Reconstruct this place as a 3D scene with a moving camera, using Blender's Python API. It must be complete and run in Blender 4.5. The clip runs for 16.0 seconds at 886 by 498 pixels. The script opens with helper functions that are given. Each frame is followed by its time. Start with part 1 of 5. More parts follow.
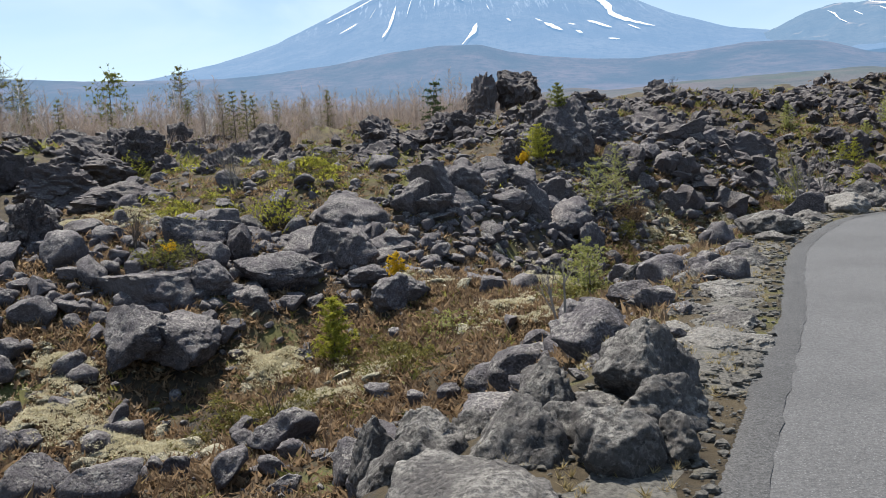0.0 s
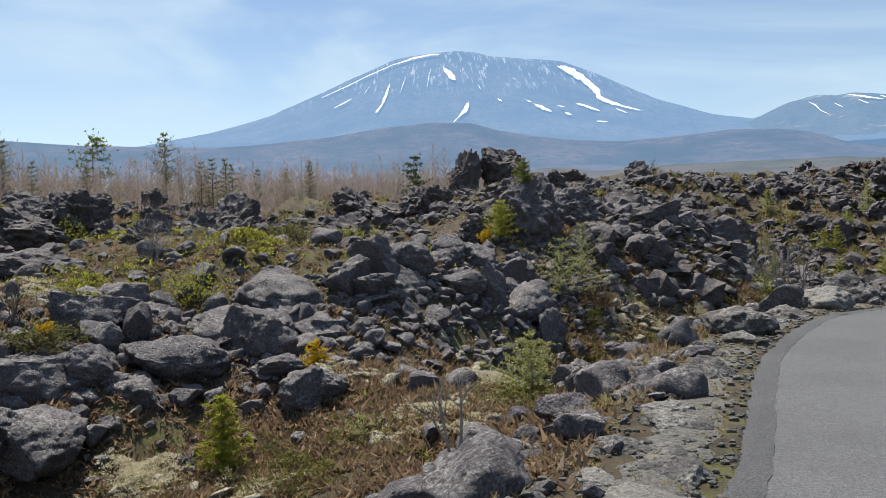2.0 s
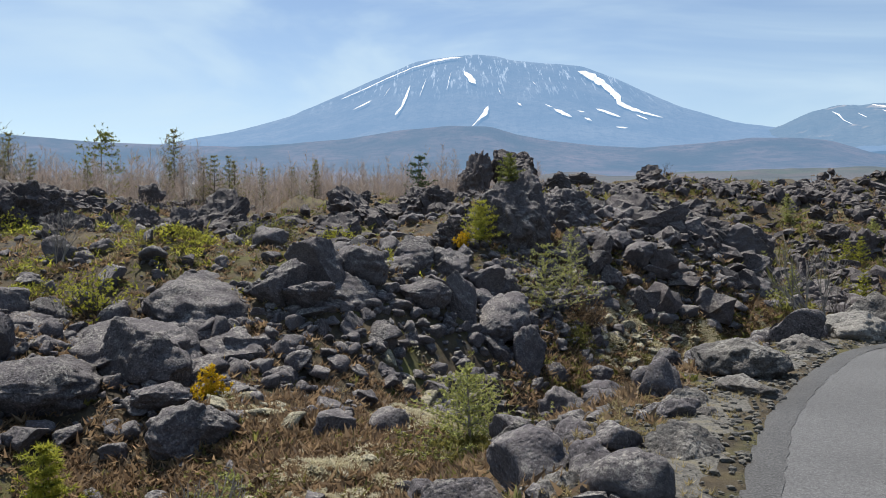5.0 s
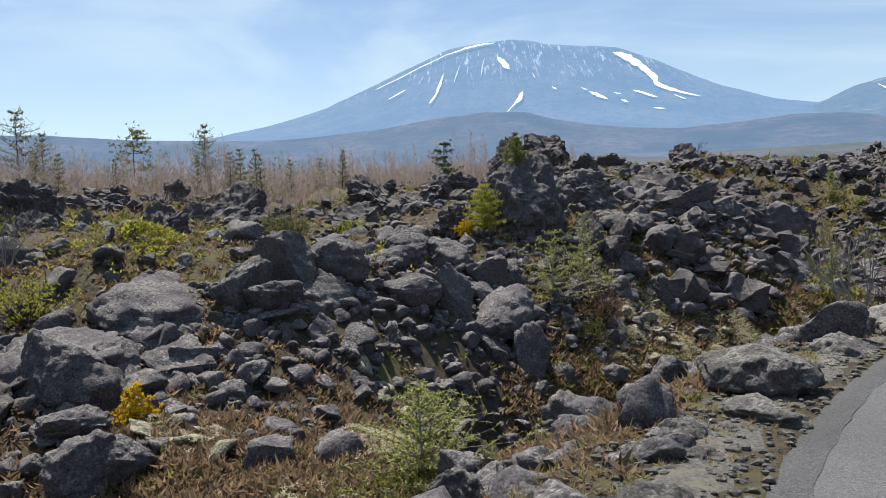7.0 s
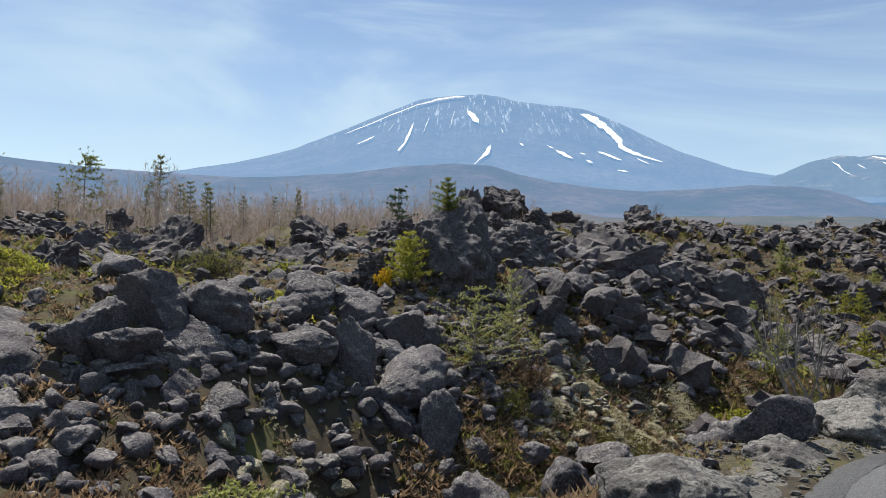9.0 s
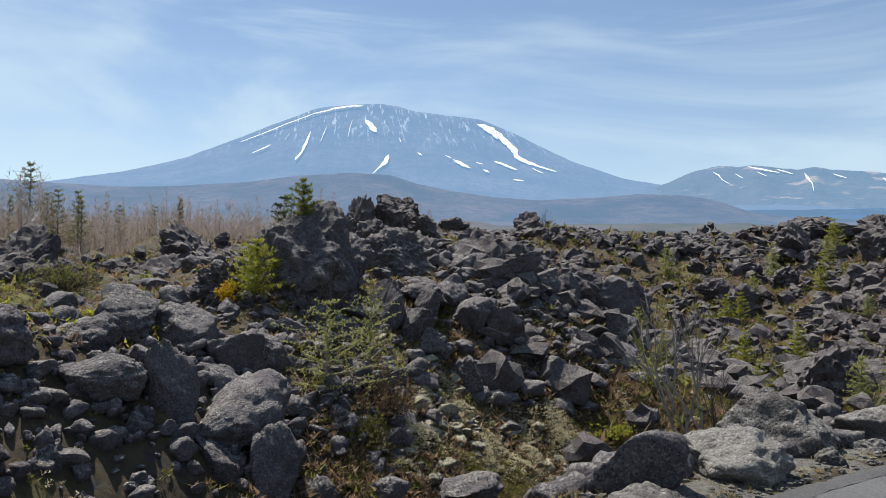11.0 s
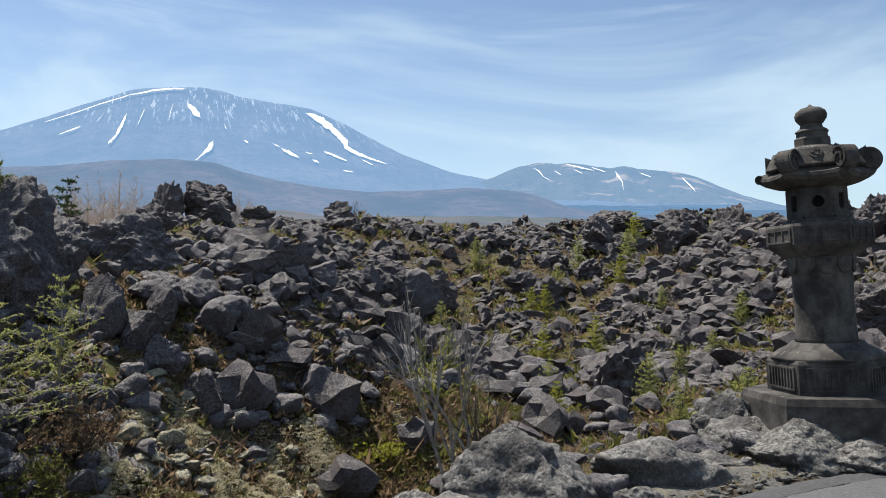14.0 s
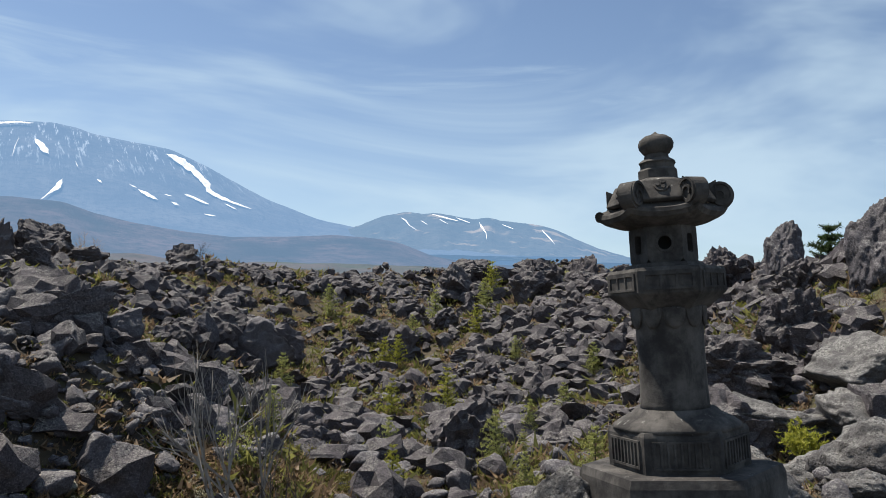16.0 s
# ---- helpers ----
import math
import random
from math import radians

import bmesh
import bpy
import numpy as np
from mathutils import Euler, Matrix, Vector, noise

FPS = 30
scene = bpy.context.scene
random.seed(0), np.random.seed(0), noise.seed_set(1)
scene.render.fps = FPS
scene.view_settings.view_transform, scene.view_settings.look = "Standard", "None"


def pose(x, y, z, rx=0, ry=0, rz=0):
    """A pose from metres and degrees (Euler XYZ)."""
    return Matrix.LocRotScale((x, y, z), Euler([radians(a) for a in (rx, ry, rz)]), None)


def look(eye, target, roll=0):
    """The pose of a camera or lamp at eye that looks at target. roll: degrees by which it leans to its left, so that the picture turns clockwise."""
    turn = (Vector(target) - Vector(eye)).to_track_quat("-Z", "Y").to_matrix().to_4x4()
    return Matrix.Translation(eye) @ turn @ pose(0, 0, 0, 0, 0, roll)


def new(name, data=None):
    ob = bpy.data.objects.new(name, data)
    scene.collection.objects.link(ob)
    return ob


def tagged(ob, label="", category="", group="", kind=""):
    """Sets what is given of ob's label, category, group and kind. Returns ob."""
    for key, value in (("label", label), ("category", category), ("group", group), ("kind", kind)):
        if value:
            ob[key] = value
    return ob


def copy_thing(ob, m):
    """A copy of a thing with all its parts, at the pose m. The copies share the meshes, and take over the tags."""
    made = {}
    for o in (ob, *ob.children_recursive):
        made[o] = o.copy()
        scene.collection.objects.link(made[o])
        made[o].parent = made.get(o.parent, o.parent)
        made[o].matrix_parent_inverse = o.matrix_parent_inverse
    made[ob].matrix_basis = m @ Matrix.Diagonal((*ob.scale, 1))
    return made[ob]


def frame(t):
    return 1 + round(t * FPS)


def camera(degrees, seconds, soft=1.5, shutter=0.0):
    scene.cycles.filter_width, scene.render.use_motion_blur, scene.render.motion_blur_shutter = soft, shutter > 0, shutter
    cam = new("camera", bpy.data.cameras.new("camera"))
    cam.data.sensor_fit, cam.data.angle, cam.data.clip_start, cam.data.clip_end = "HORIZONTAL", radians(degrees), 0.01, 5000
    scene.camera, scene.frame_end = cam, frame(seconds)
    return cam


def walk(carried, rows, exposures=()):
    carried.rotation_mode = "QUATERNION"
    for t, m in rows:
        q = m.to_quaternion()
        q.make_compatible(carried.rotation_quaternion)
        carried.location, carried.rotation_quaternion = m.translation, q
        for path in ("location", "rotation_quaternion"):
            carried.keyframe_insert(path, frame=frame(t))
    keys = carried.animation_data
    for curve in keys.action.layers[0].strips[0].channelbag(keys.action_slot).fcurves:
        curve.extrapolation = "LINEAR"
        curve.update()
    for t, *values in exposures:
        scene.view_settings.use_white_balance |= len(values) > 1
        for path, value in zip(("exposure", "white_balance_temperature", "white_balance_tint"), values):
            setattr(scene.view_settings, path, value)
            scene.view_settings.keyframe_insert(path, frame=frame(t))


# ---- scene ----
cam = camera(59.0, 16.0, 0.9)
METRES, EYE, TILT, LEAN, TURN = 14.0, 1.5, -7.0, 3.0, 0.0
ROWS = [
    (0.0, 0.0, 0.0, 0.0, 0.0, 0.0, -0.0),
    (0.5, 0.0135, 0.0288, 0.0044, -1.09, 0.3, -0.88),
    (1.0, 0.0313, 0.0579, 0.0086, -1.0, 1.63, -0.78),
    (1.5, 0.0448, 0.088, 0.0129, -1.3, 1.8, -2.2),
    (2.0, 0.0627, 0.1167, 0.0177, -1.04, 5.43, -1.71),
    (2.5, 0.075, 0.1466, 0.0216, -0.48, 5.01, -2.55),
    (3.0, 0.0897, 0.1752, 0.0249, -0.26, 5.43, -2.55),
    (3.5, 0.1032, 0.2016, 0.0289, -0.22, 5.46, -2.66),
    (4.0, 0.1165, 0.2303, 0.033, -0.18, 5.66, -2.92),
    (6.5, 0.1837, 0.3661, 0.0518, 1.72, 4.96, -2.41),
    (7.0, 0.1997, 0.3942, 0.0563, 3.0, 4.6, -1.74),
    (7.5, 0.2125, 0.4214, 0.0614, 2.82, 4.8, -1.74),
    (8.0, 0.2306, 0.4473, 0.0661, 2.35, 7.84, -1.75),
    (8.5, 0.2427, 0.4767, 0.0704, 1.24, 8.18, -3.93),
    (11.0, 0.3112, 0.614, 0.0939, -7.41, 9.51, -3.1),
    (11.5, 0.33, 0.6378, 0.0975, -11.01, 9.72, -2.4),
    (12.0, 0.3474, 0.6612, 0.1019, -11.75, 9.51, -2.0),
    (12.5, 0.3667, 0.6855, 0.1072, -13.88, 9.51, -1.61),
    (13.0, 0.3897, 0.7071, 0.1113, -14.63, 7.7, -0.8),
    (13.5, 0.4082, 0.7311, 0.1168, -16.09, 7.07, -0.67),
    (14.0, 0.4312, 0.7506, 0.1232, -19.71, 9.37, -1.38),
    (14.5, 0.451, 0.7726, 0.1272, -23.19, 9.83, -2.0),
    (15.0, 0.4728, 0.7927, 0.132, -28.26, 11.1, -1.49),
    (15.5, 0.4951, 0.8098, 0.1353, -29.64, 11.98, -0.8),
    (16.0, 0.5142, 0.8324, 0.1408, -29.47, 13.04, -0.36),
]
walk(cam, [(t, pose(0, 0, EYE, TILT, LEAN, TURN) @ pose(METRES * x, METRES * y, METRES * z, 90 + pitch, roll, yaw)) for t, x, y, z, yaw, pitch, roll in ROWS], [(0.0, 0.75), (1.5, 0.72), (2.0, 0.56), (4.0, 0.52), (6.5, 0.58), (7.5, 0.62), (8.0, 0.52), (11.0, 0.50), (12.5, 0.50), (13.5, 0.66), (14.5, 0.55), (16.0, 0.48)])

# ---- world, sun, exposure ----
SUN_AZ, SUN_EL = -28.0, 63.0
world = bpy.data.worlds.new("sky")
scene.world = world
world.use_nodes = True
wn, wl = world.node_tree.nodes, world.node_tree.links
wn.clear()
w_out = wn.new("ShaderNodeOutputWorld")
w_bg = wn.new("ShaderNodeBackground")
w_sky = wn.new("ShaderNodeTexSky")
w_sky.sky_type = "NISHITA"
w_sky.sun_disc = False
w_sky.sun_elevation, w_sky.sun_rotation = radians(SUN_EL), radians(SUN_AZ)
w_sky.altitude, w_sky.air_density, w_sky.dust_density, w_sky.ozone_density = 800, 1.0, 0.25, 0.25
w_bg.inputs["Strength"].default_value = 0.086
w_tc = wn.new("ShaderNodeTexCoord")


def w_noise(scale, stretch, detail, lo, hi, offset):
    mp = wn.new("ShaderNodeMapping")
    mp.inputs["Scale"].default_value = stretch
    mp.inputs["Location"].default_value = offset
    mp.inputs["Rotation"].default_value = (0.0, radians(-7), radians(20))
    nz = wn.new("ShaderNodeTexNoise")
    nz.inputs["Scale"].default_value, nz.inputs["Detail"].default_value, nz.inputs["Roughness"].default_value = scale, detail, 0.55
    nz.inputs["Distortion"].default_value = 0.9
    rp = wn.new("ShaderNodeMapRange")
    rp.interpolation_type = "SMOOTHSTEP"
    rp.inputs["From Min"].default_value, rp.inputs["From Max"].default_value = lo, hi
    wl.new(w_tc.outputs["Generated"], mp.inputs["Vector"])
    wl.new(mp.outputs["Vector"], nz.inputs["Vector"])
    wl.new(nz.outputs["Fac"], rp.inputs["Value"])
    return rp.outputs["Result"]


veil = w_noise(1.5, (1.0, 1.0, 3.0), 5, 0.42, 0.66, (0.3, 0.1, 0.45))
wisp = w_noise(2.6, (1.0, 1.0, 6.0), 5, 0.50, 0.86, (1.7, 0.4, 0.2))
w_add = wn.new("ShaderNodeMath")
w_add.operation, w_add.use_clamp = "MAXIMUM", True
wl.new(veil, w_add.inputs[0])
wl.new(wisp, w_add.inputs[1])
w_scale = wn.new("ShaderNodeMath")
w_scale.operation = "MULTIPLY"
w_scale.inputs[1].default_value = 0.62
wl.new(w_add.outputs[0], w_scale.inputs[0])
w_mix = wn.new("ShaderNodeMix")
w_mix.data_type = "RGBA"
w_mix.inputs["B"].default_value = (5.3, 6.7, 7.7, 1)
w_sep = wn.new("ShaderNodeSeparateXYZ")
wl.new(w_tc.outputs["Generated"], w_sep.inputs[0])
w_low = wn.new("ShaderNodeMapRange")
w_low.interpolation_type = "SMOOTHSTEP"
w_low.inputs["From Min"].default_value, w_low.inputs["From Max"].default_value = 0.34, 0.08
w_low.inputs["To Max"].default_value = 0.12
wl.new(w_sep.outputs["Z"], w_low.inputs["Value"])
w_sum = wn.new("ShaderNodeMath")
w_sum.operation, w_sum.use_clamp = "ADD", True
wl.new(w_scale.outputs[0], w_sum.inputs[0])
wl.new(w_low.outputs["Result"], w_sum.inputs[1])
wl.new(w_sum.outputs[0], w_mix.inputs["Factor"])
wl.new(w_sky.outputs["Color"], w_mix.inputs["A"])
wl.new(w_mix.outputs["Result"], w_bg.inputs["Color"])
wl.new(w_bg.outputs["Background"], w_out.inputs["Surface"])

sun = new("sun", bpy.data.lights.new("sun", "SUN"))
sun.data.energy, sun.data.angle, sun.data.color = 5.0, radians(0.6), (1.0, 0.94, 0.83)
sun_from = Vector((math.sin(radians(SUN_AZ)) * math.cos(radians(SUN_EL)), math.cos(radians(SUN_AZ)) * math.cos(radians(SUN_EL)), math.sin(radians(SUN_EL))))
sun.matrix_world = look(sun_from * 100, (0, 0, 0))

# ---- materials ----


class Mat:
    """A small wrapper round a node material with one principled shader."""

    def __init__(self, name, rough=0.85, metal=0.0, coord="Object"):
        self.m = bpy.data.materials.new(name)
        self.m.use_nodes = True
        self.n, self.l = self.m.node_tree.nodes, self.m.node_tree.links
        self.b = self.n["Principled BSDF"]
        self.out = self.n["Material Output"]
        self.b.inputs["Roughness"].default_value = rough
        self.b.inputs["Metallic"].default_value = metal
        self.b.inputs["Specular IOR Level"].default_value = 0.3
        if coord == "World":
            self.co = self.n.new("ShaderNodeNewGeometry").outputs["Position"]
        else:
            self.co = self.n.new("ShaderNodeTexCoord").outputs[coord]

    def noise(self, scale, detail=5, rough=0.6, stretch=None):
        nz = self.n.new("ShaderNodeTexNoise")
        nz.inputs["Scale"].default_value, nz.inputs["Detail"].default_value, nz.inputs["Roughness"].default_value = scale, detail, rough
        if stretch:
            mp = self.n.new("ShaderNodeMapping")
            mp.inputs["Scale"].default_value = stretch
            self.l.new(self.co, mp.inputs["Vector"])
            self.l.new(mp.outputs["Vector"], nz.inputs["Vector"])
        else:
            self.l.new(self.co, nz.inputs["Vector"])
        return nz.outputs["Fac"]

    def cells(self, scale, feature="F1"):
        vo = self.n.new("ShaderNodeTexVoronoi")
        vo.feature = feature
        vo.inputs["Scale"].default_value = scale
        self.l.new(self.co, vo.inputs["Vector"])
        return vo.outputs["Distance"]

    def step(self, value, lo, hi):
        rp = self.n.new("ShaderNodeMapRange")
        rp.interpolation_type = "SMOOTHSTEP"
        rp.inputs["From Min"].default_value, rp.inputs["From Max"].default_value = lo, hi
        self.l.new(value, rp.inputs["Value"])
        return rp.outputs["Result"]

    def math(self, op, a, b):
        mt = self.n.new("ShaderNodeMath")
        mt.operation = op
        for i, v in enumerate((a, b)):
            if isinstance(v, (int, float)):
                mt.inputs[i].default_value = v
            else:
                self.l.new(v, mt.inputs[i])
        return mt.outputs[0]

    def mix(self, fac, a, b):
        mx = self.n.new("ShaderNodeMix")
        mx.data_type = "RGBA"
        for key, v in (("Factor", fac), ("A", a), ("B", b)):
            if isinstance(v, tuple):
                mx.inputs[key].default_value = (*v, 1)
            elif isinstance(v, (int, float)):
                mx.inputs[key].default_value = v
            else:
                self.l.new(v, mx.inputs[key])
        return mx.outputs["Result"]

    def up(self, lo, hi):
        g = self.n.new("ShaderNodeNewGeometry")
        sp = self.n.new("ShaderNodeSeparateXYZ")
        self.l.new(g.outputs["Normal"], sp.inputs[0])
        return self.step(sp.outputs["Z"], lo, hi)

    def random(self):
        return self.n.new("ShaderNodeObjectInfo").outputs["Random"]

    def island(self):
        return self.n.new("ShaderNodeNewGeometry").outputs["Random Per Island"]

    def color(self, c):
        if isinstance(c, tuple):
            self.b.inputs["Base Color"].default_value = (*c, 1)
        else:
            self.l.new(c, self.b.inputs["Base Color"])
        return self

    def bump(self, height, strength=0.5, distance=0.02):
        bp = self.n.new("ShaderNodeBump")
        bp.inputs["Strength"].default_value, bp.inputs["Distance"].default_value = strength, distance
        self.l.new(height, bp.inputs["Height"])
        self.l.new(bp.outputs["Normal"], self.b.inputs["Normal"])
        return self

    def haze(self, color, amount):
        """Air haze of the far backdrop, put into the material as even emission."""
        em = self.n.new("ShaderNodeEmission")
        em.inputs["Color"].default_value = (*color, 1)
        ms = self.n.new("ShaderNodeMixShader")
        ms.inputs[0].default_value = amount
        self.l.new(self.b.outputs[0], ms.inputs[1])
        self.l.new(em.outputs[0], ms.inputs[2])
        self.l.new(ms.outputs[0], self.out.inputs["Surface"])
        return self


def rock_material(name, dark, light, lichen, lichen_lo, lichen_hi, coord="World", vary=True):
    k = Mat(name, 0.88, coord=coord)
    base = k.mix(k.step(k.noise(11, 9, 0.8), 0.38, 0.64), dark, light)
    base = k.mix(k.math("MULTIPLY", k.step(k.noise(38, 5, 0.7), 0.50, 0.62), 0.65), base, tuple(c * 2.0 for c in light))
    base = k.mix(k.math("MULTIPLY", k.step(k.noise(30, 6, 0.7), 0.44, 0.35), 0.95), base, tuple(c * 0.28 for c in dark))
    base = k.mix(k.math("MULTIPLY", k.step(k.noise(1.3, 3), 0.45, 0.7), 0.5), base, tuple(c * 0.55 for c in dark))
    if vary:
        base = k.mix(k.math("MULTIPLY", k.random(), 0.35), base, tuple(c * 1.25 for c in light))
    spots = k.math("MULTIPLY", k.step(k.noise(24, 8, 0.85), lichen_lo, lichen_hi), k.up(0.15, 0.8))
    spots = k.math("MULTIPLY", spots, k.step(k.noise(2.6, 5, 0.6), 0.38, 0.58))
    k.color(k.mix(k.math("MULTIPLY", spots, 0.72), base, lichen))
    h = k.math("ADD", k.noise(16, 8, 0.75), k.math("MULTIPLY", k.step(k.cells(24), 0.0, 0.5), 0.35))
    k.bump(h, 1.0, 0.036)
    return k.m


M_LAVA = rock_material("lava_rock", (0.041, 0.037, 0.042), (0.112, 0.102, 0.111), (0.42, 0.40, 0.37), 0.46, 0.60)
M_CLINKER = rock_material("clinker_rock", (0.033, 0.028, 0.031), (0.094, 0.082, 0.087), (0.34, 0.32, 0.29), 0.46, 0.60)
M_GREY = rock_material("roadside_rock", (0.041, 0.038, 0.038), (0.098, 0.091, 0.090), (0.38, 0.365, 0.34), 0.42, 0.60)
M_PALE = rock_material("pale_rock", (0.11, 0.105, 0.10), (0.20, 0.19, 0.18), (0.32, 0.305, 0.28), 0.44, 0.66)


def ground_material():
    k = Mat("heath_ground", 0.95, coord="World")
    scrub = k.mix(k.step(k.noise(1.7, 6), 0.36, 0.66), (0.034, 0.027, 0.020), (0.080, 0.062, 0.038))
    scrub = k.mix(k.step(k.noise(9, 6, 0.7), 0.48, 0.72), scrub, (0.095, 0.074, 0.045))
    scrub = k.mix(k.step(k.noise(0.55, 4), 0.52, 0.68), scrub, (0.105, 0.105, 0.035))
    scrub = k.mix(k.step(k.noise(2.6, 7, 0.7), 0.63, 0.76), scrub, (0.22, 0.19, 0.12))
    scrub = k.mix(k.step(k.noise(3.8, 6, 0.65), 0.56, 0.66), scrub, (0.045, 0.043, 0.042))
    k.color(scrub)
    k.bump(k.math("ADD", k.noise(22, 8, 0.8), k.noise(5, 5)), 0.9, 0.028)
    return k.m


def asphalt_material(name, lo, hi):
    k = Mat(name, 0.78, coord="World")
    c = k.mix(k.step(k.noise(60, 5, 0.8), 0.36, 0.64), lo, hi)
    c = k.mix(k.math("MULTIPLY", k.step(k.noise(0.7, 4), 0.4, 0.7), 0.35), c, tuple(v * 0.72 for v in lo))
    c = k.mix(k.step(k.cells(55), 0.0, 0.32), tuple(v * 1.5 for v in hi), c)
    k.color(c)
    k.bump(k.math("ADD", k.cells(70), k.noise(90, 4)), 0.8, 0.004)
    return k.m


def leaf_material(name, a, b, vary=0.0):
    k = Mat(name, 0.6, coord="World")
    c = k.mix(k.island(), a, b)
    if vary:
        c = k.mix(k.math("MULTIPLY", k.random(), vary), c, tuple(0.6 * v for v in a))
    k.color(c)
    k.b.inputs["Subsurface Weight"].default_value = 0.0
    tr = k.n.new("ShaderNodeBsdfTranslucent")
    k.l.new(c, tr.inputs["Color"])
    ms = k.n.new("ShaderNodeMixShader")
    ms.inputs[0].default_value = 0.5
    k.l.new(k.b.outputs[0], ms.inputs[1])
    k.l.new(tr.outputs[0], ms.inputs[2])
    k.l.new(ms.outputs[0], k.out.inputs["Surface"])
    return k.m


def simple_material(name, a, b, scale=12, rough=0.9, bump=0.4, dist=0.01, coord="World"):
    k = Mat(name, rough, coord=coord)
    k.color(k.mix(k.step(k.noise(scale, 7, 0.65), 0.3, 0.7), a, b))
    k.bump(k.noise(scale * 3, 6, 0.7), bump, dist)
    return k.m


M_GROUND = ground_material()
M_ROAD = asphalt_material("asphalt", (0.058, 0.058, 0.062), (0.122, 0.122, 0.128))
M_ROAD_EDGE = asphalt_material("asphalt_edge", (0.030, 0.030, 0.032), (0.092, 0.092, 0.097))
k = Mat("gravel_shoulder", 0.95, coord="World")
c = k.mix(k.step(k.noise(34, 7, 0.7), 0.34, 0.66), (0.065, 0.062, 0.058), (0.17, 0.162, 0.15))
c = k.mix(k.step(k.noise(3.2, 6, 0.7), 0.53, 0.68), c, (0.18, 0.162, 0.12))
k.color(c)
k.bump(k.math("ADD", k.noise(60, 6, 0.75), k.noise(9, 5)), 0.9, 0.02)
M_SHOULDER = k.m
M_LICHEN = leaf_material("pale_lichen", (0.42, 0.38, 0.25), (0.66, 0.61, 0.46))
M_CRUST = rock_material("lichen_crust", (0.10, 0.092, 0.07), (0.26, 0.24, 0.175), (0.52, 0.48, 0.36), 0.40, 0.56, "World", False)
M_MOSS = leaf_material("olive_moss", (0.08, 0.076, 0.022), (0.19, 0.17, 0.05))
M_TWIG = simple_material("grey_twig", (0.16, 0.14, 0.12), (0.30, 0.27, 0.24), 8)
M_BARK = simple_material("brown_bark", (0.05, 0.04, 0.034), (0.12, 0.10, 0.085), 10)
M_HEATH = leaf_material("heath_leaf", (0.115, 0.075, 0.048), (0.33, 0.235, 0.145))
M_HEATH_GREEN = leaf_material("green_heath_leaf", (0.10, 0.105, 0.03), (0.24, 0.23, 0.07))
M_DRYGRASS = leaf_material("dry_grass", (0.22, 0.17, 0.08), (0.42, 0.35, 0.19))
M_PINE = leaf_material("pine_needles", (0.030, 0.055, 0.022), (0.07, 0.105, 0.035))
M_LARCH = leaf_material("larch_needles", (0.24, 0.26, 0.075), (0.46, 0.46, 0.17))
M_LIME = leaf_material("bright_green_needles", (0.20, 0.22, 0.03), (0.46, 0.44, 0.07))
M_YOUNG = leaf_material("young_pine_needles", (0.09, 0.12, 0.025), (0.24, 0.25, 0.06))
M_GOLD = leaf_material("golden_needles", (0.42, 0.27, 0.01), (0.68, 0.48, 0.03))
M_BARE = leaf_material("bare_larch", (0.19, 0.152, 0.13), (0.38, 0.31, 0.275))
M_BIRCH = simple_material("pale_birch", (0.42, 0.40, 0.38), (0.6, 0.57, 0.55), 2)

# ---- meshes ----


def mesh_np(name, verts, faces, mat, smooth=False):
    """A mesh from numpy arrays: verts (n, 3), faces (m, 3) or (m, 4)."""
    verts, faces = np.asarray(verts, np.float32), np.asarray(faces, np.int32)
    me = bpy.data.meshes.new(name)
    me.vertices.add(len(verts))
    me.vertices.foreach_set("co", verts.ravel())
    me.loops.add(faces.size)
    me.loops.foreach_set("vertex_index", faces.ravel())
    me.polygons.add(len(faces))
    k = faces.shape[1]
    me.polygons.foreach_set("loop_start", np.arange(0, faces.size, k, dtype=np.int32))
    me.polygons.foreach_set("loop_total", np.full(len(faces), k, np.int32))
    me.polygons.foreach_set("use_smooth", np.full(len(faces), smooth))
    me.materials.append(mat)
    me.update(calc_edges=True)
    me.validate()
    return me


def mesh_bm(name, bm, mat, smooth=False):
    me = bpy.data.meshes.new(name)
    bm.normal_update()
    for f in bm.faces:
        f.smooth = smooth
    bm.to_mesh(me)
    bm.free()
    me.materials.append(mat)
    return me


def part(name, data, material, parent, label="", smooth=False):
    """Links a bmesh or a mesh as one mesh object under a thing or a part."""
    me = data if isinstance(data, bpy.types.Mesh) else mesh_bm(name, data, material, smooth)
    ob = new(name, me)
    ob.parent = parent
    if label:
        ob["label"] = label
    return ob


class Soup:
    """Collects triangles or quads and joins them into one mesh."""

    def __init__(self, k=3):
        self.v, self.f, self.count, self.k = [], [], 0, k

    def add(self, v, f):
        v, f = np.asarray(v, float), np.asarray(f, int)
        self.v.append(v)
        self.f.append(f + self.count)
        self.count += len(v)

    def mesh(self, name, mat, smooth=False):
        return mesh_np(name, np.concatenate(self.v), np.concatenate(self.f), mat, smooth)


# ---- landform ----
ROAD_EDGE = np.array([(-3.0, -5.0), (-0.35, 0.0), (1.05, 3.1), (1.73, 4.44), (2.76, 6.42), (3.9, 8.98), (4.5, 10.2), (5.5, 11.8), (6.95, 13.8), (8.65, 14.8), (9.95, 15.42), (11.36, 15.72), (12.6, 15.74), (14, 16.1), (20, 15.9), (30, 13)])
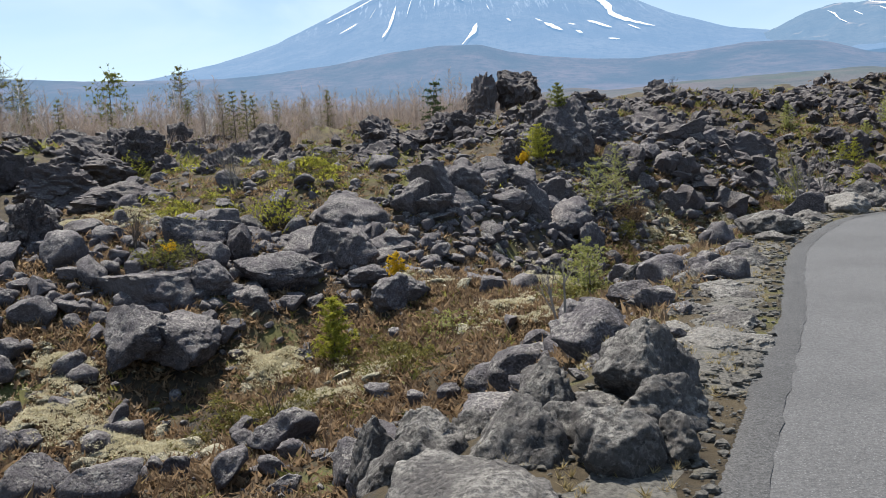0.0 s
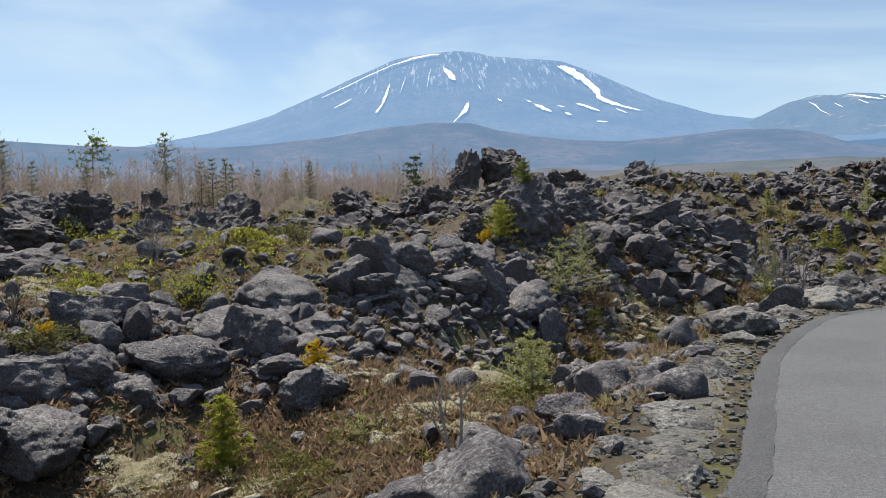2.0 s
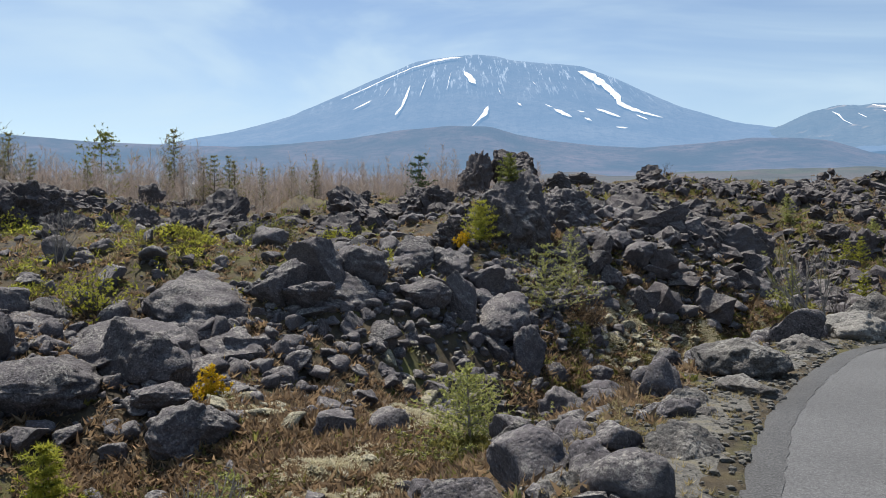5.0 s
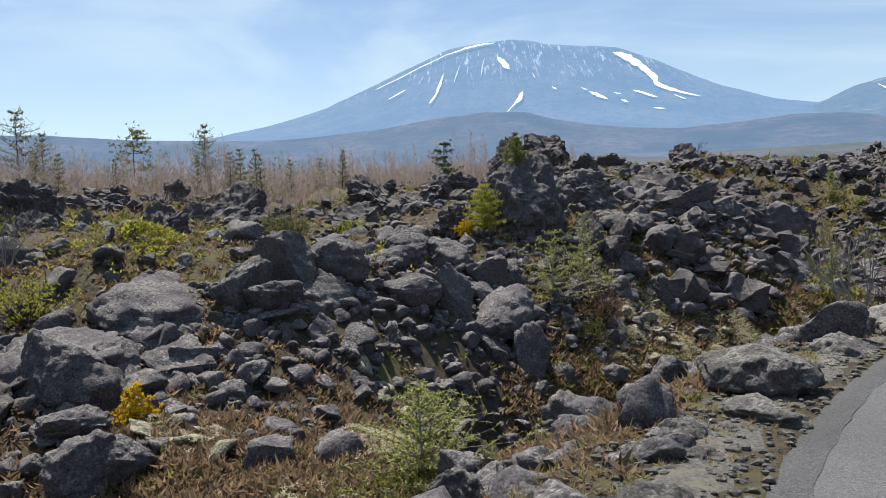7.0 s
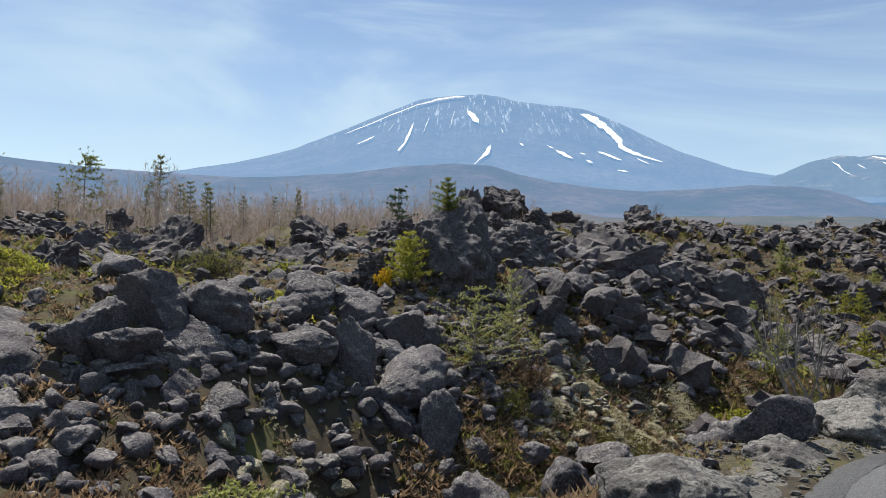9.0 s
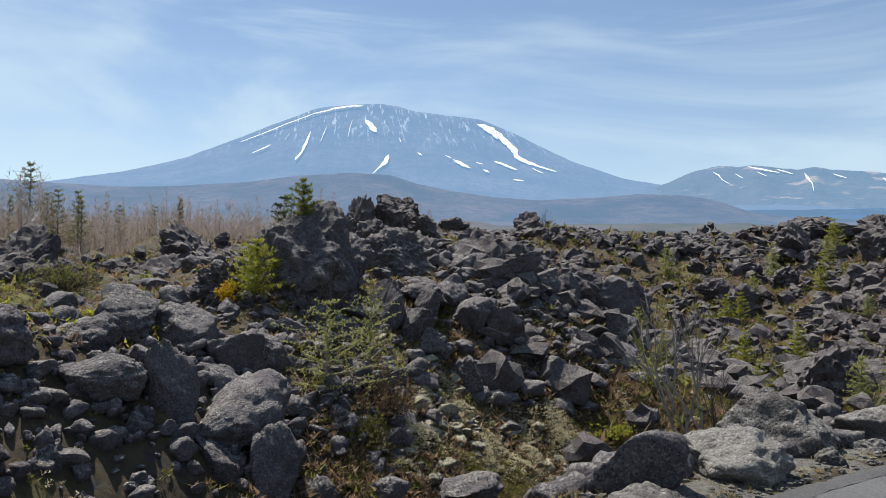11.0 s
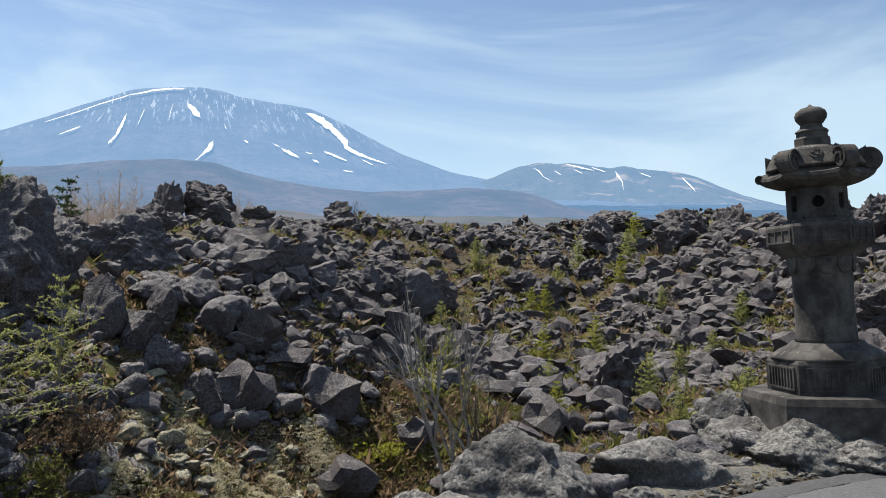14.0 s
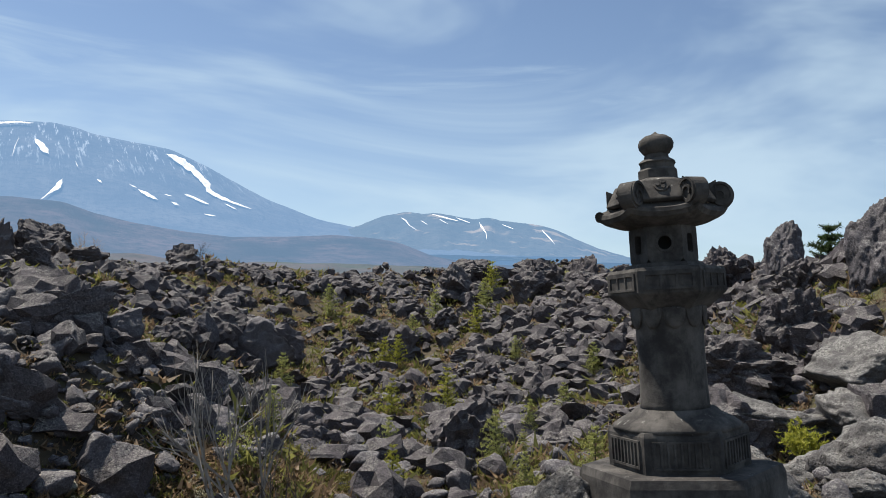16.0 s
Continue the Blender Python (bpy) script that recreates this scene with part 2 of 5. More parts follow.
# lava mounds and hollows: x, y, radius, height
MOUNDS_NEAR = [(-4, 13, 1.8, 0.53), (-7, 13, 2, 0.99), (-2, 15.5, 1.8, -0.0), (0, 17.5, 1.8, 1.05), (2.2, 19.5, 1.8, 0.61), (1, 12.5, 1.6, 0.5), (-4, 9.5, 2, -0.53), (-2, 10, 1.8, -0.17), (3.6, 16, 1.6, -1.66), (5.5, 19.5, 2, -0.93), (-8, 18, 3, 1.21)]
MOUNDS_MID = [(4, 22, 2, 0.66), (6, 24.5, 2.2, -0.04), (8.5, 22, 2.2, -1.26), (12, 24.5, 2.5, -0.81), (9, 26, 2.5, 1.6), (12, 29, 3, 0.24), (16, 27, 3.5, 0.09), (-4, 20, 3, 1.89), (-10, 26, 4, 1.76), (-4, 28, 4, -0.54), (2, 27, 4, 2.86), (8, 33, 5, 1.45), (24, 30, 5, -1.41), (26, 20, 4, 3.31), (-20, 33, 6, 2.54), (30, 24, 5, 3.13)]
MOUNDS_FAR = [(16, 36, 5, -1.23), (-12, 36, 6, 1.02), (-2, 40, 6, -0.1), (10, 46, 7, 2.06), (22, 45, 7, -3.07), (-22, 55, 9, 0.34), (32, 34, 6, 1.21), (36, 52, 7, -0.87), (32, 42, 6, 0.88), (-36, 62, 10, 0.44), (0, 55, 9, 0.62), (18, 60, 9, 0.1)]


def smooth_step(a, b, v):
    u = np.clip((v - a) / float(b - a), 0, 1)
    return u * u * (3 - 2 * u)


def edge_distance(x, y):
    """Distance from the road's edge: positive on the lava side, negative on the road."""
    best, sign = np.full(np.shape(x), 1e9), np.ones(np.shape(x))
    for (x0, y0), (x1, y1) in zip(ROAD_EDGE, ROAD_EDGE[1:]):
        dx, dy = x1 - x0, y1 - y0
        u = np.clip(((x - x0) * dx + (y - y0) * dy) / (dx * dx + dy * dy), 0, 1)
        d = np.hypot(x - x0 - u * dx, y - y0 - u * dy)
        near = d < best
        best = np.where(near, d, best)
        sign = np.where(near, np.where(dx * (y - y0) - dy * (x - x0) > 0, 1.0, -1.0), sign)
    return best * sign


def land(x, y):
    """Height of the lava field at x, y."""
    x, y = np.asarray(x, float), np.asarray(y, float)
    s, d = edge_distance(x, y), np.hypot(x, y)
    h = -1.25 * smooth_step(0.8, 3.4, s) * (1 - 0.35 * smooth_step(14, 20, x))
    ahead = smooth_step(-20, 25, y)
    h = h - 1.9 * smooth_step(36, 60, d) * smooth_step(7, -7, x - 0.06 * y)
    h = h + (0.19 * np.clip(d - 33, 0, 25) + 0.047 * np.clip(d - 58, 0, 1e5)) * ahead
    m = np.zeros(np.shape(x))
    for cx, cy, r, a in MOUNDS_NEAR + MOUNDS_MID + MOUNDS_FAR:
        m = m + a * np.exp(-((x - cx) ** 2 + (y - cy) ** 2) / (2 * r * r))
    return np.where(s < 0, -0.05, h + m * smooth_step(0.5, 2.5, s))


def land1(x, y):
    return float(land(np.array([x]), np.array([y]))[0])


def lumps(x, y, scale, seed):
    """Cheap smooth value noise, vectorised."""
    rng = np.random.RandomState(seed)
    table = rng.rand(64, 64)
    u, v = x / scale, y / scale
    i, j = np.floor(u).astype(int), np.floor(v).astype(int)
    a, b = u - i, v - j
    a, b = a * a * (3 - 2 * a), b * b * (3 - 2 * b)
    t00, t10, t01, t11 = table[i % 64, j % 64], table[(i + 1) % 64, j % 64], table[i % 64, (j + 1) % 64], table[(i + 1) % 64, (j + 1) % 64]
    return (t00 * (1 - a) + t10 * a) * (1 - b) + (t01 * (1 - a) + t11 * a) * b - 0.5


def surface(x, y):
    """Height of the ground with its hummocks."""
    x, y = np.asarray(x, float), np.asarray(y, float)
    d = np.hypot(x - 2.5, y - 5.0)
    h = 0.26 * lumps(x, y, 1.1, 3) + 0.16 * lumps(x, y, 0.45, 4) + 0.4 * lumps(x, y, 3.1, 5)
    h = h + 1.1 * smooth_step(28, 48, d) * lumps(x, y, 6.3, 6) + 0.5 * smooth_step(24, 40, d) * lumps(x, y, 2.3, 7)
    h = h * smooth_step(0.7, 2.2, edge_distance(x, y)) * (1 + 2.0 * smooth_step(35, 90, d)) * (1 - smooth_step(300, 800, d))
    return land(x, y) + h


def surface1(x, y):
    return float(surface(np.array([x]), np.array([y]))[0])


# ground: one sheet from underfoot to the horizon
n_az, n_r = 540, 190
radii = np.concatenate([[0.25], 1.2 * (4600 / 1.2) ** ((np.arange(n_r) / (n_r - 1)) ** 1.55)])
azs = np.linspace(0, 2 * np.pi, n_az, endpoint=False)
RR, AA = np.meshgrid(radii, azs, indexing="ij")
GX, GY = 2.5 + RR * np.sin(AA), 5.0 + RR * np.cos(AA)
GZ = surface(GX, GY)
GV = np.stack([GX, GY, GZ], -1).reshape(-1, 3)
ring, col = np.meshgrid(np.arange(n_r), np.arange(n_az), indexing="ij")
nxt = (col + 1) % n_az
GF = np.stack([ring * n_az + col, ring * n_az + nxt, (ring + 1) * n_az + nxt, (ring + 1) * n_az + col], -1).reshape(-1, 4)[:, ::-1]
ground = new("ground", mesh_np("ground", GV, GF, M_GROUND, True))
tagged(ground, "brown heath and dark lava soil, uneven, rising towards the volcano", "ground", kind="structure")

# road: asphalt with a darker raw edge and a gravel shoulder


def road_strip(name, offsets, heights, mat, label, category, jitter=0.0, seed=1):
    pts = []
    for (x0, y0), (x1, y1) in zip(ROAD_EDGE, ROAD_EDGE[1:]):
        n = max(1, int(math.hypot(x1 - x0, y1 - y0) / 0.15))
        for i in range(n):
            pts.append((x0 + (x1 - x0) * i / n, y0 + (y1 - y0) * i / n))
    p = np.array(pts)
    for _ in range(30):
        p[1:-1] = 0.25 * p[:-2] + 0.5 * p[1:-1] + 0.25 * p[2:]
    d = np.gradient(p, axis=0)
    d /= np.linalg.norm(d, axis=1)[:, None]
    left = np.stack([-d[:, 1], d[:, 0]], 1)
    rng = np.random.RandomState(seed)
    cols = []
    for k, (o, z) in enumerate(zip(offsets, heights)):
        wob = jitter * (rng.rand(len(p)) - 0.5) if k in (0, len(offsets) - 1) else 0 * p[:, 0]
        q = p + left * (o + wob)[:, None]
        zz = np.full(len(p), z) + jitter * 0.25 * (rng.rand(len(p)) - 0.5)
        cols.append(np.column_stack([q, zz]))
    k = len(offsets)
    v = np.stack(cols, 1).reshape(-1, 3)
    i, j = np.meshgrid(np.arange(len(p) - 1), np.arange(k - 1), indexing="ij")
    f = np.stack([i * k + j, (i + 1) * k + j, (i + 1) * k + j + 1, i * k + j + 1], -1).reshape(-1, 4)[:, ::-1]
    ob = new(name, mesh_np(name, v, f, mat, True))
    return tagged(ob, label, category, kind="structure")


road_strip("road", [-0.15, -0.8, -2.2, -4.0, -5.2, -5.25], [0.004, 0.012, 0.03, 0.012, 0.0, -0.2], M_ROAD, "smooth grey asphalt footpath curving through the lava field", "road")
road_strip("trim", [0.10, 0.03, -0.06, -0.13, -0.19], [-0.09, -0.004, 0.004, 0.008, 0.008], M_ROAD_EDGE, "dark ragged asphalt edge along the path", "road edge", 0.03, 2)
road_strip("pavement", [1.0, 0.75, 0.45, 0.2, 0.02], [-0.30, -0.015, 0.02, 0.0, -0.03], M_SHOULDER, "grey gravel shoulder beside the asphalt path", "shoulder", 0.09, 3)

# ---- volcano, far ridge and foothills: the distance ----


def ridge(name, table, crest, depth, foot, mat, label, wild, gully, power=1.25, seed=1):
    """A far mountain front: azimuths and crest elevations in degrees as seen from the start, sloping down towards the viewer."""
    az = np.arange(table[0][0], table[-1][0] + 0.01, 0.17)
    el = np.interp(az, [a for a, _ in table], [e for _, e in table])
    for _ in range(6):
        el[1:-1] = 0.25 * el[:-2] + 0.5 * el[1:-1] + 0.25 * el[2:]
    rows = 46
    verts = []
    for i in range(rows + 4):
        u = min(1.0, i / (rows - 1))
        r = crest - depth * (1 - u) if i < rows else crest + (i - rows + 1) * 60
        e = foot + (el - foot) * u ** power
        n = lumps(az * gully + 7, np.full(az.shape, u * 3.0 + seed), 1.0, seed) + 0.6 * lumps(az * gully * 2.7, np.full(az.shape, u * 5.0), 1.0, seed + 1) + 0.4 * lumps(az * gully * 7, np.full(az.shape, u * 9.0), 1.0, seed + 2)
        e = e + n * wild * (0.25 + 0.75 * math.sin(math.pi * min(1, u) ** 0.8) if i < rows else 0.25)
        z = 1.5 + r * np.tan(np.radians(e)) - (0 if i < rows else (i - rows + 1) * 45)
        verts.append(np.stack([r * np.sin(np.radians(az)), r * np.cos(np.radians(az)), z], -1))
    v = np.stack(verts).reshape(-1, 3)
    n = len(az)
    i, j = np.meshgrid(np.arange(rows + 3), np.arange(n - 1), indexing="ij")
    f = np.stack([i * n + j, i * n + j + 1, (i + 1) * n + j + 1, (i + 1) * n + j], -1).reshape(-1, 4)
    return tagged(new(name, mesh_np(name, v, f, mat, True)), label, "mountain", kind="structure")


def mountain_material(name, a, b, snow, haze, amount, bare=None, zones=False):
    k = Mat(name, 0.95, coord="World")
    c = k.mix(k.step(k.noise(0.004, 8, 0.6), 0.35, 0.7), a, b)
    c = k.mix(k.step(k.noise(0.03, 7, 0.7), 0.4, 0.7), c, tuple(v * 0.7 for v in a))
    if bare:
        c = k.mix(k.step(k.noise(0.006, 5), 0.56, 0.66), c, bare)
    if zones:
        sz = k.n.new("ShaderNodeSeparateXYZ")
        k.l.new(k.co, sz.inputs[0])
        wavy = k.math("ADD", sz.outputs["Z"], k.math("MULTIPLY", k.noise(0.006, 6, 0.65), 160.0))
        low = k.mix(k.step(k.noise(0.012, 7, 0.7), 0.46, 0.58), (0.150, 0.098, 0.100), (0.052, 0.078, 0.048))
        c = k.mix(k.step(wavy, 165.0, 235.0), low, c)
    if snow:
        sp = k.n.new("ShaderNodeSeparateXYZ")
        k.l.new(k.co, sp.inputs[0])
        high = k.step(sp.outputs["Z"], snow[0], snow[1])
        streak = k.step(k.noise(0.05, 6, 0.75, (1.0, 0.10, 0.14)), 0.55, 0.62)
        c = k.mix(k.math("MULTIPLY", k.math("MULTIPLY", streak, high), 0.75), c, (0.75, 0.77, 0.80))
    k.color(c)
    k.bump(k.noise(0.02, 7, 0.7, (1.0, 0.25, 0.35)), 0.8, 22.0)
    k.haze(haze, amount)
    return k.m


# blue emission, about half of each shader, stands in for distance haze
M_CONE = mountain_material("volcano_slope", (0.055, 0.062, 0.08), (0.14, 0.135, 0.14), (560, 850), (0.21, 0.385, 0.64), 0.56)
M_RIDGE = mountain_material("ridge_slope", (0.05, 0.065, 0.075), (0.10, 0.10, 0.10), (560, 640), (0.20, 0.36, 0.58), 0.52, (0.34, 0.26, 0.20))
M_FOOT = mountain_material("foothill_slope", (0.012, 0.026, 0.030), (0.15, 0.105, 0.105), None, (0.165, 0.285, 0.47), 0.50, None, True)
M_SNOW = simple_material("old_snow", (0.50, 0.55, 0.62), (0.84, 0.85, 0.87), 0.03)
CONE = [(-48, 4.6), (-34, 4.9), (-26, 5.3), (-20, 5.9), (-14.6, 7.1), (-11.4, 8.1), (-7.6, 9.75), (-4.9, 11.0), (-2.4, 12.05), (-0.6, 12.3), (1.0, 12.45), (1.9, 12.55), (3.2, 12.45), (4.6, 12.1), (6.2, 11.9), (8.3, 11.75), (9.6, 11.55), (11.6, 10.8), (14.1, 9.65), (16.1, 8.65), (19.7, 7.4), (23, 6.8), (30, 6.0), (40, 4.0)]
KURO = [(14, 4.8), (20, 6.2), (22.6, 6.85), (23.5, 7.3), (24.6, 7.75), (25.6, 7.9), (26.4, 8.15), (27.1, 8.05), (27.6, 7.95), (28.4, 8.15), (30, 7.85), (31.5, 7.6), (32.3, 7.85), (33.2, 7.6), (35.5, 7.4), (37, 7.1), (40, 5.7), (42.4, 5.0), (47, 4.0), (60, 3.2)]
FOOT = [(-60, 5.2), (-40, 5.8), (-30, 6.1), (-24, 5.85), (-15, 5.85), (-12.5, 6.05), (-7.5, 6.55), (-3.6, 7.2), (0, 7.55), (3.0, 7.5), (5.0, 6.9), (7.5, 6.4), (11, 6.0), (14, 5.8), (18, 6.0), (21, 6.25), (24, 6.1), (26, 5.8), (28.4, 4.9), (31, 4.5), (40, 4.0), (60, 3.4)]
volcano = ridge("backdrop_volcano", CONE, 4300, 1700, 5.0, M_CONE, "blue-grey volcano with snow streaks and a flat summit, haze painted in as blue glow", 0.22, 0.5, 1.15, 11)
ridge("backdrop_ridge", KURO, 4150, 1200, 4.6, M_RIDGE, "craggy ridge with snow gullies beside the volcano, haze painted in as blue glow", 0.25, 0.9, 1.0, 21)
ridge("backdrop_foothills", FOOT, 2500, 1100, 2.4, M_FOOT, "dark wooded foothills below the volcano, haze painted in as blue glow", 0.10, 0.6, 1.0, 31)

# old snow in the gullies: azimuth, elevation and half width in degrees along each streak
SNOW = [
    [(9.3, 11.25, 0.10), (10.2, 10.9, 0.30), (11.0, 10.4, 0.28), (11.7, 9.8, 0.22), (12.1, 9.3, 0.24), (12.2, 8.95, 0.20), (13.0, 8.55, 0.14), (13.9, 8.25, 0.08), (15.2, 7.85, 0.03)],
    [(-2.8, 10.4, 0.05), (-3.1, 9.6, 0.11), (-3.4, 8.9, 0.10), (-3.9, 8.3, 0.12)],
    [(-7.8, 9.35, 0.015), (-6.2, 10.05, 0.03), (-4.5, 10.85, 0.035), (-2.6, 11.65, 0.04), (-1.0, 12.12, 0.07), (0.2, 12.32, 0.07), (1.0, 12.36, 0.03)],
    [(1.1, 11.4, 0.10), (1.6, 10.9, 0.26), (2.0, 10.5, 0.12)],
    [(2.9, 9.0, 0.08), (2.7, 8.5, 0.22), (2.2, 8.0, 0.06), (1.7, 7.5, 0.04)],
    [(5.0, 9.15, 0.08), (5.3, 8.95, 0.14)],
    [(7.6, 8.7, 0.06), (8.2, 8.4, 0.14), (8.9, 8.1, 0.08)],
    [(-6.9, 8.65, 0.03), (-5.6, 9.3, 0.05)],
    [(10.6, 8.6, 0.08), (11.4, 8.35, 0.10), (12.3, 8.0, 0.06)],
    [(9.8, 8.0, 0.08), (10.3, 7.8, 0.10)],
    [(7.0, 9.0, 0.05), (7.5, 8.8, 0.06)],
    [(12.0, 7.3, 0.05), (12.8, 7.2, 0.05)],
    [(-1.6, 10.9, 0.02), (-1.9, 10.2, 0.03), (-2.1, 9.6, 0.02)],
    [(0.2, 11.4, 0.02), (0.0, 10.7, 0.03), (-0.1, 10.1, 0.02)],
    [(-4.2, 10.3, 0.02), (-4.7, 9.6, 0.02)],
    [(13.4, 8.1, 0.05), (14.2, 7.75, 0.05)],
    [(9.3, 8.5, 0.04), (9.8, 8.4, 0.06)],
    [(3.6, 10.2, 0.03), (3.8, 9.8, 0.04)],
    [(6.1, 10.6, 0.03), (6.3, 10.4, 0.03)],
]
SNOW_RIDGE = [
    [(25.9, 7.7, 0.02), (26.3, 7.45, 0.06), (26.6, 7.1, 0.03), (27.1, 6.8, 0.015)],
    [(28.2, 7.98, 0.03), (29.3, 7.72, 0.06), (30.2, 7.5, 0.03)],
    [(30.0, 7.75, 0.03), (31.0, 7.4, 0.05)],
    [(28.8, 7.6, 0.02), (29.4, 7.3, 0.03)],
    [(33.4, 7.3, 0.03), (34.2, 7.0, 0.03)],
    [(27.4, 7.5, 0.02), (27.9, 7.2, 0.03)],
    [(31.7, 7.45, 0.03), (31.9, 7.1, 0.08), (32.2, 6.7, 0.05), (32.3, 6.1, 0.02)],
    [(36.3, 6.9, 0.03), (36.6, 6.6, 0.06), (36.9, 6.3, 0.05), (37.2, 5.9, 0.015)],
]


def snow_streak(line, table, crest, depth, foot, power, seed):
    rng = np.random.RandomState(seed)
    pts = []
    for (a0, e0, w0), (a1, e1, w1) in zip(line, line[1:]):
        n = max(3, int(math.hypot(a1 - a0, e1 - e0) / 0.07))
        for i in range(n):
            t = i / n
            pts.append((a0 + (a1 - a0) * t, e0 + (e1 - e0) * t, w0 + (w1 - w0) * t))
    pts.append(line[-1])
    p = np.array(pts)
    d = np.gradient(p[:, :2], axis=0)
    d /= np.linalg.norm(d, axis=1)[:, None] + 1e-9
    side = np.stack([-d[:, 1], d[:, 0]], 1)
    verts = []
    for q in (-1, -0.3, 0.3, 1):
        w = p[:, 2] * q * np.convolve(np.pad(0.35 + 0.9 * rng.rand(len(p)), 2, mode="edge"), (0.1, 0.25, 0.3, 0.25, 0.1), "valid") * np.clip(np.minimum(np.arange(len(p)), np.arange(len(p))[::-1]) / 3.0, 0.12, 1)
        ae = p[:, :2] + side * w[:, None]
        top = np.interp(ae[:, 0], [a for a, _ in table], [e for _, e in table])
        u = np.clip((ae[:, 1] - foot) / (top - foot), 0.02, 1) ** (1 / power)
        r = crest - depth * (1 - u) - 45
        z = 1.5 + r * np.tan(np.radians(np.minimum(ae[:, 1], top + 0.03)))
        verts.append(np.stack([r * np.sin(np.radians(ae[:, 0])), r * np.cos(np.radians(ae[:, 0])), z + (1.5 if abs(q) < 0.5 else 0)], -1))
    v = np.stack(verts, 1).reshape(-1, 3)
    i, j = np.meshgrid(np.arange(len(p) - 1), np.arange(3), indexing="ij")
    f = np.stack([i * 4 + j, (i + 1) * 4 + j, (i + 1) * 4 + j + 1, i * 4 + j + 1], -1).reshape(-1, 4)
    return v, f


for lines, table, crest, depth, foot, power in ((SNOW, CONE, 4300, 1700, 5.0, 1.15), (SNOW_RIDGE, KURO, 4150, 1200, 4.6, 1.0)):
    for n, line in enumerate(lines):
        ob = new("snow_patch", mesh_np("snow_patch", *snow_streak(line, table, crest, depth, foot, power, n + 1), M_SNOW, True))
        tagged(ob, "streak of old white snow in a mountain gully", "snow", "snow on the mountains", "structure")

# ---- rocks ----
ICO = {}
for level in (1, 2, 3, 4, 5, 6):
    bm = bmesh.new()
    bmesh.ops.create_icosphere(bm, subdivisions=level, radius=1.0)
    bm.verts.ensure_lookup_table()
    ICO[level] = (np.array([v.co[:] for v in bm.verts]), np.array([[v.index for v in f.verts] for f in bm.faces]))
    bm.free()


def rock_shape(seed, level, cuts, rough, crag=0.0, fine=0.05, edge=16.0):
    """A broken lava block in a unit box: a ball worn flat by planes with rounded edges, then weathered."""
    rng = np.random.RandomState(seed)
    v, f = ICO[level]
    v = v.copy()
    for _ in range(cuts):
        n = rng.normal(size=3)
        n /= np.linalg.norm(n)
        off = rng.uniform(0.40, 0.80)
        over = np.log1p(np.exp((v @ n - off) * edge)) / edge
        v -= over[:, None] * n
    o = Vector(rng.rand(3) * 50)
    out = []
    for p in v:
        q = Vector(p)
        k = noise.fractal(q * 1.7 + o, 0.9, 2.0, 3) * rough
        if level > 3:
            k += noise.fractal(q * 5.0 + o, 0.7, 2.1, 4) * fine
        if level > 4:
            k -= fine * 0.9 * max(0.0, 0.35 - noise.voronoi(q * 7.0 + o)[0][0])
        if crag:
            k += crag * (noise.ridged_multi_fractal(q * 2.6 + o, 0.8, 2.1, 5, 0.9, 2.0) - 1.2) * 0.5
        out.append(p * (1 + k))
    v = np.array(out)
    lo, hi = v.min(0), v.max(0)
    return (v - (lo + hi) / 2) / (hi - lo), f


BLOCKS = [rock_shape(100 + i, 4, 8, 0.14, 0.05, 0.07) for i in range(12)]
CRAGS = [rock_shape(200 + i, 5, 5, 0.22, 0.36, 0.10) for i in range(6)]
HEROES = [rock_shape(300 + i, 5, 9, 0.13, 0.06, 0.085, 20.0) for i in range(12)]
WEATHERED = [rock_shape(350 + i, 5, 8, 0.15, 0.08, 0.09, 18.0) for i in range(10)]
CHIPS = [rock_shape(400 + i, 4, 9, 0.14, 0.06, 0.07) for i in range(10)]
BITS = [rock_shape(500 + i, 3, 6, 0.24, 0.10) for i in range(16)]
SHARDS = [rock_shape(600 + i, 1, 3, 0.45) for i in range(16)]
CLINKERS = [rock_shape(650 + i, 2, 4, 0.55, 0.25) for i in range(16)]


def shared(name, shapes, mat, smooth=True):
    return [mesh_np(name, v, f, mat, smooth) for v, f in shapes]


ME_BLOCK = shared("lava_block", BLOCKS, M_LAVA)
ME_HERO_LAVA = shared("boulder", HEROES, M_LAVA)
ME_HERO_GREY = shared("boulder", WEATHERED, M_GREY)
ME_HERO_PALE = shared("boulder", WEATHERED[:4], M_PALE)
ME_CRAG = shared("crag", CRAGS, M_CLINKER, False)
ME_HERO_DARK = shared("crag", [rock_shape(840 + i, 6, 8, 0.17, 0.10, 0.12, 15.0) for i in range(4)], M_LAVA)
ME_CRAG_SMALL = shared("crag", [rock_shape(700 + i, 4, 6, 0.24, 0.36, 0.1) for i in range(6)], M_CLINKER, False)
PLACED = []


def rock(name, me, x, y, z, w, d, h, turn, tip, label, group):
    """A rock whose lowest point is sunk a little under z."""
    ob = new(name, me)
    ob.rotation_euler = (radians(tip), radians(tip * 0.6), radians(turn))
    ob.scale = (w, d, h)
    ob.location = (x, y, z + h * 0.40)
    return tagged(ob, label, "rock", group)


